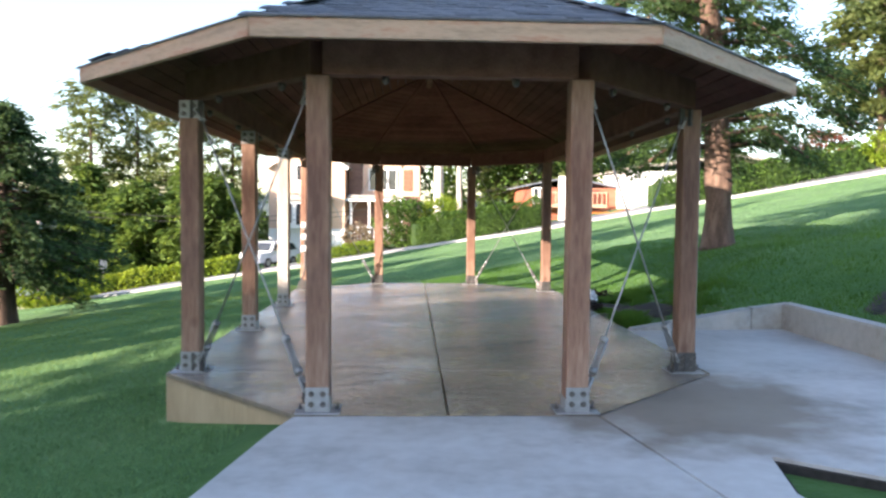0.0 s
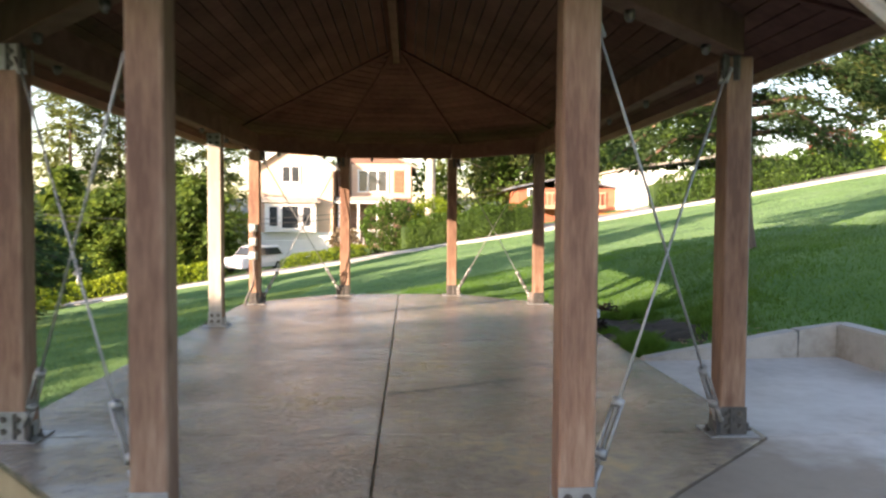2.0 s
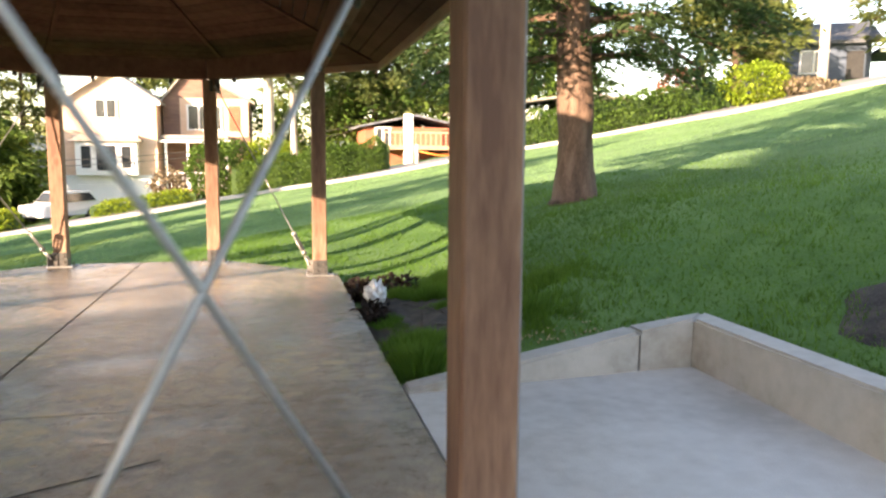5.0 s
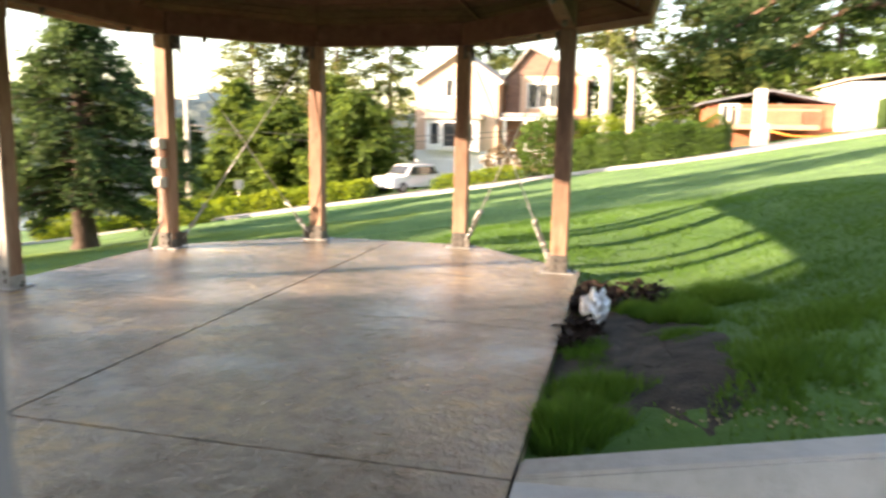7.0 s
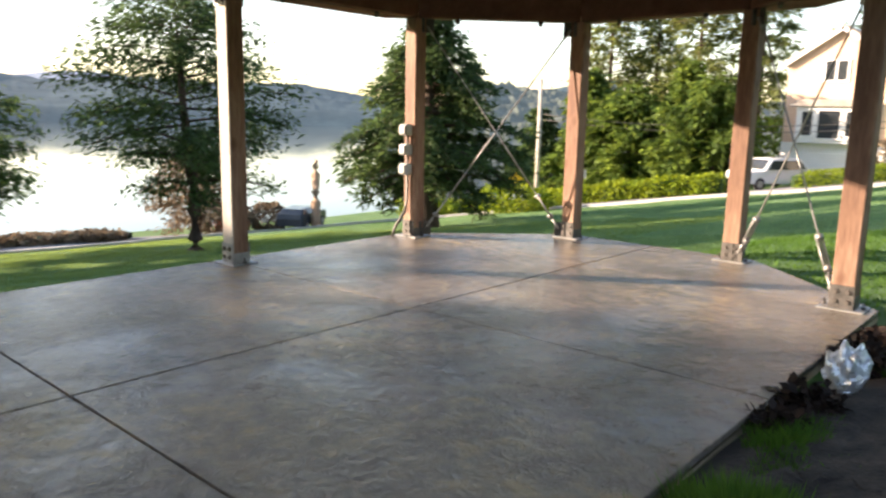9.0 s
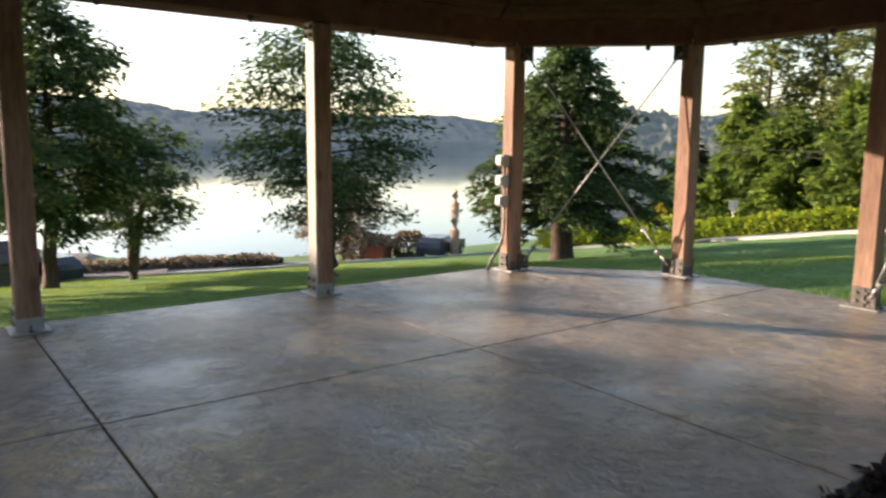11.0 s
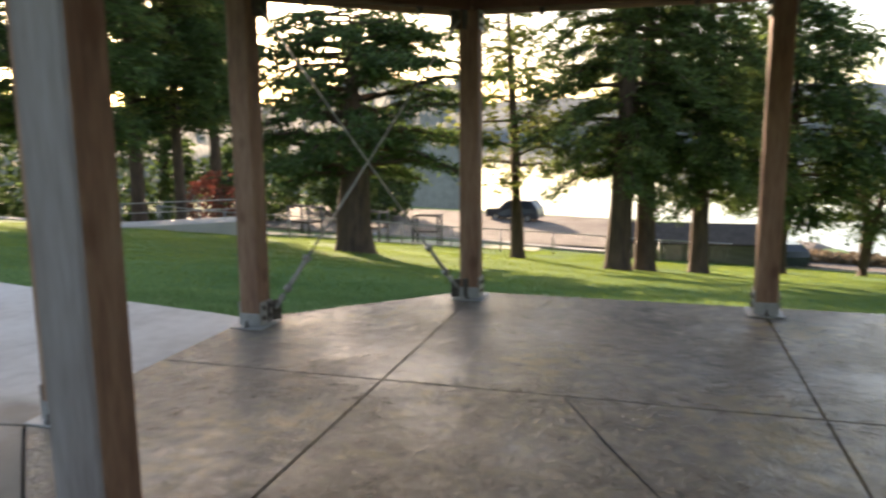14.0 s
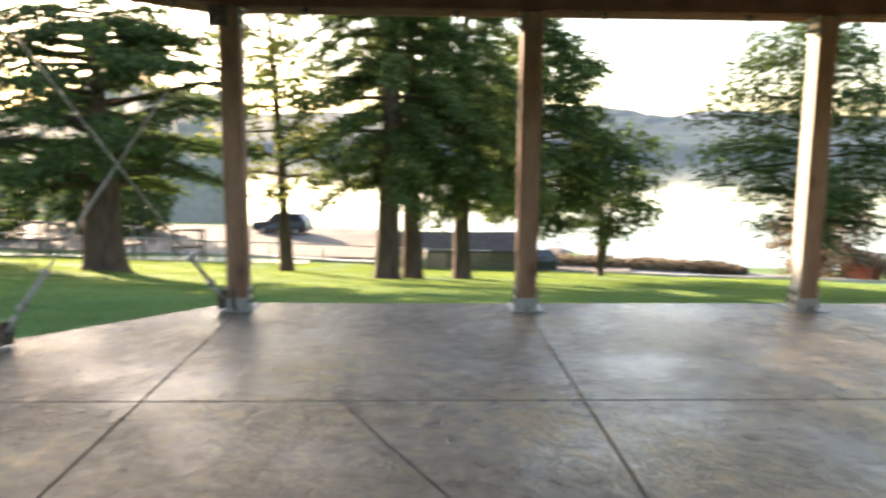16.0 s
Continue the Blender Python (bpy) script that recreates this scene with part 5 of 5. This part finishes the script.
car("white sport utility vehicle parked on the drive", (-10.0, 51.6), 62, CAR_WHITE)
car("dark hatchback parked by the lake", (-34.8, 38.4), -60, CAR_DARK, False)
car("dark car parked beside the low grey building", (-38.6, 15.6), 15, CAR_DARK, False)
car("dark car parked on the gravel near the shore", (-54.0, -1.5), 80, CAR_DARK)
store = thing("building", "long low grey-green storage building with a shallow roof", "building", (-37.6, 10.2, gz(-37.6, 10.2)), 4)
part("wall", boxed(-2.2, 1.2, -3.2, 4.6, -0.6, 1.15, 0.01), STORE_SIDING, store)
part("roof", gable(-2.2, 1.2, -3.2, 4.6, 1.15, 1.9, 0.25, 0.1), ROOF_BROWN, store, "shallow dark brown-grey roof")
part("door", boxed(1.2, 1.25, -0.5, 0.4, -0.05, 1.05, 0.005), ROOF_GREY, store)

shed = thing("shed", "small red-brown shed near the water", "shed", (-38.6, 35.6, gz(-38.6, 35.6)), 35)
part("wall", boxed(-0.9, 0.9, -0.8, 0.8, -0.3, 1.5, 0.02), RED_SIDING, shed)
part("roof", boxed(-1.05, 1.05, -0.95, 0.95, 1.5, 1.62, 0.02), ROOF_GREY, shed)
carved = thing("carved_pole", "tall weathered carved timber pole", "carved pole", (-33.4, 38.4, gz(-33.4, 38.4)))
bm = bmesh.new()
tube(bm, [(0, 0, -0.2), (0, 0, 0.8), (0.05, 0, 1.0), (0, 0, 1.6), (0, 0, 2.3), (0.05, 0, 2.5), (0, 0, 3.4), (0, 0, 3.9), (0.1, 0, 4.2), (0, 0, 4.4)], [0.32, 0.3, 0.24, 0.34, 0.3, 0.22, 0.3, 0.24, 0.14, 0.05], 10)
part("shaft", bm, FASCIA_WOOD, carved)
conifer("tree", "leafless spreading shrub-like tree by the water", (-37.5, 32.5), 5.6, 3.2, 0.6, 0.14, 90, LEAF_DRY, 70, 9, "round", 0.4, stems=3)
bush("bush", "reddish bare shrub beside the shed", (-37.4, 37.6), 1.3, 1.2, 1.8, 91, LEAF_DRY, 1500, 0.25)
hedge("reeds", "strip of dry brown shoreline grass and shrubs", (-42.5, 12.0), (-40.0, 29.0), 2.4, 0.5, 96, LEAF_DRY, 5000, 0.3)
bush("bush", "mixed green shrub under the cedar", (-20.5, 42.0), 2.4, 1.4, 1.5, 97, LEAF_LIME, 2200, 0.22)
bush("bush", "green shrub below the cedar", (-27.5, 42.5), 2.2, 1.4, 1.5, 98, LEAF_LIME, 2200, 0.22)

# ---------------------------------------------------------------- far shore


def ridge(name, label, r0, r1, a0, a1, height, seed, material, bumps=1.0):
    """Wooded hills across the water, by angle from the pavilion."""
    rng = np.random.default_rng(seed)
    ph = rng.uniform(0, 6, 8)
    na, nr = 900, 26
    bm = bmesh.new()
    rows = []
    for i in range(na + 1):
        a = radians(a0 + (a1 - a0) * i / na)
        top = height * (0.8 + 0.2 * math.sin(a * 5 + ph[0]) + 0.12 * math.sin(a * 13 + ph[1]) + 0.05 * math.sin(a * 31 + ph[2]))
        fuzz = 1.0 + bumps * 0.03 * rng.normal()
        row = []
        for k in range(nr + 1):
            f = k / nr
            r = r0 + (r1 - r0) * f
            z = LAKE_Z - 1 + (5.0 * min(1, f * 14) + top * f**0.8) * (1 + bumps * 0.08 * noise.noise(Vector((a * 50 + seed, f * 11, 0))) + bumps * 0.06 * noise.noise(Vector((a * 190, f * 34, 3))))
            row.append(bm.verts.new((-math.sin(a) * r, math.cos(a) * r + 9, z)))
        rows.append(row)
    for p, q in zip(rows, rows[1:]):
        for k in range(nr):
            bm.faces.new((p[k], q[k], q[k + 1], p[k + 1])).smooth = True
    bmesh.ops.recalc_face_normals(bm, faces=bm.faces)
    return tagged(link_mesh(name, bm, material), label, "hills", kind="structure")


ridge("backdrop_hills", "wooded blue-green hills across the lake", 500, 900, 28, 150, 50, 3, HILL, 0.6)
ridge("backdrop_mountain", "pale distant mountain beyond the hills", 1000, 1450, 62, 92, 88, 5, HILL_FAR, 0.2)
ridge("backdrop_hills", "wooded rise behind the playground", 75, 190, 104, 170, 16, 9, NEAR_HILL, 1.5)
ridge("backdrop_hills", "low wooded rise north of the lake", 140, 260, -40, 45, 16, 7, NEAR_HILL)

# ---------------------------------------------------------------- playground to the south-west
FENCE = [(-25.0, -13.0), (-29.0, -5.0), (-31.0, 2.0), (-32.0, 9.5), (-35.0, 13.0)]
fence = thing("fence", "low chain-link fence of grey pipe", "fence")
for (x0, y0), (x1, y1) in zip(FENCE, FENCE[1:]):
    n = int(math.hypot(x1 - x0, y1 - y0) / 2.4)
    for i in range(n):
        fx, fy = x0 + (x1 - x0) * i / n, y0 + (y1 - y0) * i / n
        gx, gy = x0 + (x1 - x0) * (i + 1) / n, y0 + (y1 - y0) * (i + 1) / n
        za, zb = gz(fx, fy), gz(gx, gy)
        part("fence_post", tubed([(fx, fy, za - 0.2), (fx, fy, za + 1.15)], 0.04, 6), STEEL, fence)
        part("rail", tubed([(fx, fy, za + 1.1), (gx, gy, zb + 1.1)], 0.028, 5), STEEL, fence)
        bm = bmesh.new()
        m = 9
        for k in range(m):
            for s in (0, 1):
                p0, p1 = (k + s) / m, (k + 1 - s) / m
                tube(bm, [(fx + (gx - fx) * p0, fy + (gy - fy) * p0, za + (zb - za) * p0 + 0.05), (fx + (gx - fx) * p1, fy + (gy - fy) * p1, za + (zb - za) * p1 + 1.08)], [0.006, 0.006], 3)
        part("mesh_panel", bm, STEEL, fence)
ramp = thing("ramp", "low concrete ramp with pipe railing", "ramp", (-24.6, -12.5, gz(-24.6, -12.5)), -52)
part("deck", boxed(-3.6, 3.6, -1.0, 1.0, -0.6, 0.35, 0.03), KERB, ramp)
part("landing", boxed(3.6, 6.0, -0.9, 0.9, -0.8, 0.2, 0.03), KERB, ramp)
for x in (-3.4, -1.7, 0.0, 1.7, 3.4):
    part("rail_post", tubed([(x, -0.9, 0.3), (x, -0.9, 1.2)], 0.03, 6), STEEL, ramp)
part("rail", tubed([(-3.4, -0.9, 1.2), (3.4, -0.9, 1.2)], 0.03, 6), STEEL, ramp)
part("rail", tubed([(-3.4, -0.9, 0.75), (3.4, -0.9, 0.75)], 0.025, 6), STEEL, ramp)
for k, (x, y, w) in enumerate([(-33.0, -9.5, 1.6), (-33.5, -6.0, 2.0), (-35.0, -3.0, 1.4)]):
    pf = thing("play_frame", "dark timber playground climbing frame", "play frame", (x, y, gz(x, y)), 70 + 12 * k)
    for s in (-1, 1):
        for q in (-0.5, 0.5):
            part("leg", tubed([(s * w / 2, q, -0.2), (s * w / 2, q, 1.7)], 0.07, 6), DARK_STEEL, pf)
        part("top_bar", tubed([(s * w / 2, -0.5, 1.6), (s * w / 2, 0.5, 1.6)], 0.05, 6), DARK_STEEL, pf)
    part("crossbar", tubed([(-w / 2, 0, 1.65), (w / 2, 0, 1.65)], 0.07, 6), DARK_STEEL, pf)
    part("platform", boxed(-w / 2, w / 2, -0.5, 0.5, 0.75, 0.85), BARK, pf)
bush("bush", "red-leaved maple by the playground", (-32.6, -14.8), 1.7, 1.5, 3.2, 99, LEAF_RED, 1500, 0.26)
tagged(ribbon("pavement_yard", [(-31, -14), (-35.5, -6), (-36.5, 3)], -2.8, 2.8, 0.06, WORN_YARD), "pale worn ground of the fenced playground", "yard", kind="structure")
for k, (x, y, r, h) in enumerate([(-44, -19, 4, 6), (-49, -12, 4, 5), (-38, -24, 4, 7), (-33, -29, 4, 7), (-54, -16, 5, 7), (-26, -31, 4, 7)]):
    bush("bush", "dense dark thicket beyond the playground", (x, y), r, r * 0.8, h, 180 + k, NEEDLE_DARK, 4200, 0.4, "thicket")
path = ribbon("path", [(-14, -28), (-24, -16.5), (-31, -11), (-36, -9)], -0.9, 0.9, 0.04, KERB)
tagged(path, "pale gravel path past the playground", "path", kind="structure")

# ---------------------------------------------------------------- small things round the pavilion
boxes = thing("outlet_boxes", "stack of grey electrical outlet boxes with conduit", "outlet box", (L4[0], L4[1] - 0.09, 0))
part("conduit", tubed([(0, -0.03, 1.35), (0, -0.03, 0.45), (-0.02, -0.05, 0.3), (-0.1, -0.12, 0.12), (-0.12, -0.16, 0.0)], 0.018, 8), DARK_STEEL, boxes, "dark flexible conduit")
for zc in (0.82, 1.05, 1.28):
    bx = part("outlet_box", boxed(-0.06, 0.06, -0.11, -0.005, zc - 0.065, zc + 0.065, 0.012), PLASTIC, boxes)
    part("cover", boxed(-0.05, 0.05, -0.135, -0.112, zc - 0.05, zc + 0.055, 0.01), PLASTIC, bx, "hinged weatherproof cover")

# thin dark strip laid diagonally on the slab
thin_line = link_mesh("floor_crack", prism([(0.02, 8.66), (0.6, 8.93), (1.25, 9.26), (1.25, 9.268), (0.6, 8.94), (0.02, 8.668)], 0.0005, 0.004), JOINT)
tagged(thin_line, "dark narrow line running diagonally across the slab", "joint", kind="structure")


def soil_bed(name, label, cx, cy, rx, ry, seed, material=SOIL):
    """An irregular patch of bare soil laid on the ground."""
    rng = np.random.default_rng(seed)
    ph = rng.uniform(0, 6, 4)
    bm = bmesh.new()
    rings = []
    n = 48
    for k, f in enumerate((0.0, 0.35, 0.7, 0.92, 1.0)):
        row = []
        for i in range(n):
            a = 2 * math.pi * i / n
            r = f * (1 + 0.14 * math.sin(3 * a + ph[0]) + 0.1 * math.sin(5 * a + ph[1]) + 0.06 * math.sin(11 * a + ph[2]))
            x, y = cx + rx * r * math.cos(a), cy + ry * r * math.sin(a)
            x = max(x, 2.64)
            if y < 10.55 and x < 5.1:
                y = max(y, 10.46)
            row.append(bm.verts.new((x, y, gz(x, y) + (0.022 if f < 0.9 else 0.008 if f < 1 else -0.03) + rng.uniform(0, 0.03) * (f < 0.9))))
        rings.append(row)
    for a, b in zip(rings, rings[1:]):
        for i in range(n):
            if a is rings[0]:
                if i == 0:
                    bm.faces.new(b)
                continue
            f = bm.faces.new((a[i], a[(i + 1) % n], b[(i + 1) % n], b[i]))
            f.smooth = True
    bmesh.ops.remove_doubles(bm, verts=bm.verts, dist=0.0005)
    bmesh.ops.recalc_face_normals(bm, faces=bm.faces)
    return tagged(link_mesh(name, bm, material), label, "soil", kind="structure")


soil_bed("soil", "bare dark soil bed beside the slab", 3.15, 12.3, 0.7, 1.8, 1)
soil_bed("soil", "bare brown soil above the low wall", 6.7, 8.5, 1.2, 1.9, 2)
soil_bed("soil", "dark soil where the lawn meets the slab", -3.0, 6.2, 0.5, 0.9, 3)

bag = thing("plastic_bag", "crumpled silver-white plastic sheet on the soil", "plastic sheet", (2.86, 13.18, gz(2.86, 13.18) + 0.02))
rng = np.random.default_rng(8)
bm = bmesh.new()
bmesh.ops.create_icosphere(bm, subdivisions=4, radius=1.0)
for v in bm.verts:
    c = v.co.copy()
    f = 1 + 0.28 * noise.noise(c * 2.2) + 0.16 * noise.noise(c * 5.5 + Vector((3, 1, 2)))
    v.co = Vector((c.x * 0.11 * f, c.y * 0.16 * f, max(0.0, (c.z * 0.5 + 0.5) * 0.27 * f)))
part("sheet", bm, FOIL, bag)

for k, (x, y, r, h) in enumerate([(2.78, 12.75, 0.13, 0.13), (2.84, 13.75, 0.2, 0.16), (3.25, 14.2, 0.3, 0.18), (2.76, 12.35, 0.1, 0.1), (2.8, 14.3, 0.14, 0.13)]):
    bush("plant", "dark purple-brown withered plant at the slab edge", (x, y), r, r, h, 120 + k, LEAF_PURPLE, 420, 0.07, "plant")


rng = np.random.default_rng(77)
bm = bmesh.new()
for i in range(70):
    x, y = 3.9 + rng.normal(0, 0.28), 10.75 + abs(rng.normal(0, 0.16))
    m = Matrix.Translation((x, y, gz(x, y) + 0.012)) @ pose(0, 0, 0, *rng.uniform(0, 180, 3)) @ Matrix.Diagonal((1.0, rng.uniform(0.6, 0.9), 0.6, 1.0))
    bmesh.ops.create_icosphere(bm, subdivisions=1, radius=rng.uniform(0.006, 0.016), matrix=m)
pebbles = link_mesh("pebbles", bm, SLAB_SIDE)
tagged(pebbles, "scattered pale pebbles on the soil by the low wall", "pebbles", kind="stuff")


def grass_tuft(label, at, rx, ry, h, n, seed, material):
    """A loose tuft of long grass blades that lean outwards."""
    r = np.random.default_rng(seed)
    a, q = r.uniform(0, 2 * math.pi, n), r.uniform(0, 1, n) ** 0.7
    q = q * (0.75 + 0.3 * np.sin(3 * a + seed) + 0.2 * np.sin(7 * a))
    x, y = at[0] + rx * q * np.cos(a), at[1] + ry * q * np.sin(a)
    keep = (x > 2.66) & ~((x < 5.1) & (y < 10.5))
    x, y, a, q = x[keep], y[keep], a[keep], q[keep]
    m = len(x)
    z = ground_z(x, y)
    b = r.uniform(0, 2 * math.pi, m)
    hh, w = h * r.uniform(0.4, 1.2, m) * (1 - 0.4 * q), 0.005 + 0.004 * r.uniform(0, 1, m)
    lx, ly = 0.35 * hh * np.cos(a) + r.normal(0, 0.25, m) * hh, 0.35 * hh * np.sin(a) + r.normal(0, 0.25, m) * hh
    p0 = np.stack([x - np.cos(b) * w, y - np.sin(b) * w, z - 0.01], 1)
    p1 = np.stack([x + np.cos(b) * w, y + np.sin(b) * w, z - 0.01], 1)
    p2 = np.stack([x + lx, y + ly, z + hh], 1)
    ob = np_mesh("grass_tuft", np.stack([p0, p1, p2], 1).reshape(-1, 3), 3, material)
    return tagged(ob, label, "grass", kind="stuff")


for k, (x, y, rx, ry, h) in enumerate([(3.55, 13.3, 0.3, 0.35, 0.2), (3.2, 13.6, 0.2, 0.25, 0.14), (2.95, 11.25, 0.3, 0.35, 0.16), (2.85, 10.75, 0.25, 0.3, 0.2), (3.95, 11.4, 0.45, 0.7, 0.1), (4.4, 12.2, 0.6, 0.7, 0.09), (3.9, 14.1, 0.5, 0.5, 0.16), (2.85, 12.2, 0.2, 0.5, 0.1), (3.5, 12.6, 0.25, 0.3, 0.08)]):
    grass_tuft("tuft of long yellow-green grass in the soil bed", (x, y), rx, ry, h, 2600, 130 + k, BLADE_NEAR)


def scatter_grass(n, seed, x0, x1, blade):
    """Mown grass blades on the lawn near the slab."""
    r = np.random.default_rng(seed)
    x = r.uniform(x0, x1, n)
    y = r.uniform(-1, 22, n)
    inside = (np.abs(x) < 2.7) & (y > 5.5) & (y < 16.9)
    inside &= (np.abs(x) + np.abs(np.clip(y, 8.48, 14.1) - y) < 3.85)
    inside |= (x > -1.6) & (x < 5.15) & (y < 10.36 + 0.1 * np.clip(x - 2.6, 0, 2.5))
    inside |= (x < -1.2) & (x > -2.2) & (y < 4.4)
    inside |= (((x - 3.2) / 0.75) ** 2 + ((y - 12.3) / 1.8) ** 2 < 1) & (r.uniform(0, 1, len(x)) < 0.85)
    inside |= (((x - 6.7) / 1.1) ** 2 + ((y - 8.5) / 1.8) ** 2 < 1) & (r.uniform(0, 1, len(x)) < 0.6)
    dd = np.hypot(np.maximum(np.abs(x) - 2.7, 0), np.maximum(np.maximum(5.8 - y, 0), y - 16.8))
    inside |= r.uniform(0, 1, len(x)) < np.clip((dd - 2.5) / 5.5, 0, 1)
    x, y = x[~inside], y[~inside]
    m = len(x)
    z = ground_z(x, y)
    a = r.uniform(0, 2 * math.pi, m)
    h = r.uniform(0.018, 0.048, m) * (1 + 0.6 * (np.sin(x * 3) * np.sin(y * 2.3) > 0.4))
    w = 0.006 + 0.004 * r.uniform(0, 1, m)
    lx, ly = r.normal(0, 0.022, m), r.normal(0, 0.022, m)
    p0 = np.stack([x - np.cos(a) * w, y - np.sin(a) * w, z - 0.01], 1)
    p1 = np.stack([x + np.cos(a) * w, y + np.sin(a) * w, z - 0.01], 1)
    p2 = np.stack([x + lx, y + ly, z + h], 1)
    ob = np_mesh("grass", np.stack([p0, p1, p2], 1).reshape(-1, 3), 3, blade)
    return tagged(ob, "short green grass blades of the mown lawn", "grass", kind="stuff")


# painted sheen tone on the left, painted shade tone on the right
scatter_grass(190000, 40, -9, 0, BLADE_DEW_SHEEN)
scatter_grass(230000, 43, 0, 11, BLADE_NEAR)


def far_grass(name, n, x0, x1, y0, y1, size, seed, blade):
    """Longer tufts on the more distant lawn, where low light shines through them."""
    r = np.random.default_rng(seed)
    x, y = r.uniform(x0, x1, n), r.uniform(y0, y1, n)
    d = np.hypot(np.maximum(np.abs(x) - 2.7, 0), np.maximum(np.maximum(5.8 - y, 0), y - 16.8))
    keep = (d > 2.2) & ~((x > -4) & (x < 9) & (y < 11.5)) & (y < 43.2) & (x > -38.5 - 0.12 * np.abs(y - 8))
    keep &= ~((x < -27) & (y > 25 + (x + 38) * 1.3 + 6))
    keep &= r.uniform(0, 1, n) < np.clip((d - 1.5) / 5, 0, 1)
    x, y = x[keep], y[keep]
    m = len(x)
    z = ground_z(x, y)
    a = r.uniform(0, 2 * math.pi, m)
    h, w = size * r.uniform(0.6, 1.3, m), size * 0.22 * r.uniform(0.6, 1.2, m)
    p0 = np.stack([x - np.cos(a) * w, y - np.sin(a) * w, z - 0.02], 1)
    p1 = np.stack([x + np.cos(a) * w, y + np.sin(a) * w, z - 0.02], 1)
    p2 = np.stack([x + r.normal(0, size * 0.35, m), y + r.normal(0, size * 0.35, m), z + h], 1)
    return tagged(np_mesh(name, np.stack([p0, p1, p2], 1).reshape(-1, 3), 3, blade), "short sunlit grass of the sloping lawn", "grass", kind="stuff")


far_grass("grass", 330000, -40, -3, -14, 30, 0.05, 41, BLADE)
far_grass("grass", 260000, -28, 32, 8, 43, 0.045, 42, BLADE_DEW_SHEEN)

# ---------------------------------------------------------------- roof shingles, front courses apart


def shingle_mesh(w):
    bm = boxed(0, w, 0, 0.2, 0, 0.009)
    me = bpy.data.meshes.new("shingle")
    bm.to_mesh(me)
    bm.free()
    me.materials.append(SHINGLE)
    return me


SH_W, SH_H = 0.25, 0.14
TILE = shingle_mesh(SH_W - 0.006)
slope = math.atan(PITCH)
rest = []
made = 0
for fi in (0, 7, 1, 2, 3, 4, 5, 6):
    f = FACETS[fi]
    p, u, w, l = facet_frame(f)
    along = math.degrees(math.atan2(u.y, u.x))
    rows = int(EAVE / math.cos(slope) / SH_H)
    for k in range(rows):
        d = k * SH_H * math.cos(slope) - 0.055
        s0, s1 = facet_span(f, max(d, 0))
        n = int((s1 - s0) / SH_W)
        for i in range(n + 1):
            s = s0 + (i + (0.5 if k % 2 else 0.0) - 0.35) * SH_W
            if s < s0 - 0.1 or s + SH_W > s1 + 0.14:
                continue
            o = p + u * s + w * d + Vector((0, 0, roof_z(d) + 0.068 + 0.0015 * ((i * 7 + k * 3) % 4)))
            m = Matrix.Translation(o) @ pose(0, 0, 0, 0, 0, along) @ pose(0, 0, 0, math.degrees(slope) - 1.6, 0, 0)
            if made < 290 and (fi in (0, 7, 1)) and k < 11:
                ob = new("shingle", TILE)
                ob.parent = roof
                ob.matrix_basis = m
                made += 1
            else:
                for q in ((0, 0, 0.009), (SH_W - 0.006, 0, 0.009), (SH_W - 0.006, 0.2, 0.009), (0, 0.2, 0.009), (0, 0, 0), (SH_W - 0.006, 0, 0), (SH_W - 0.006, 0, 0.009), (0, 0, 0.009)):
                    rest.append(m @ Vector(q))
ob = np_mesh("shingle_courses", np.array(rest), 4, SHINGLE_REST, roof)
ob["kind"] = "stuff"
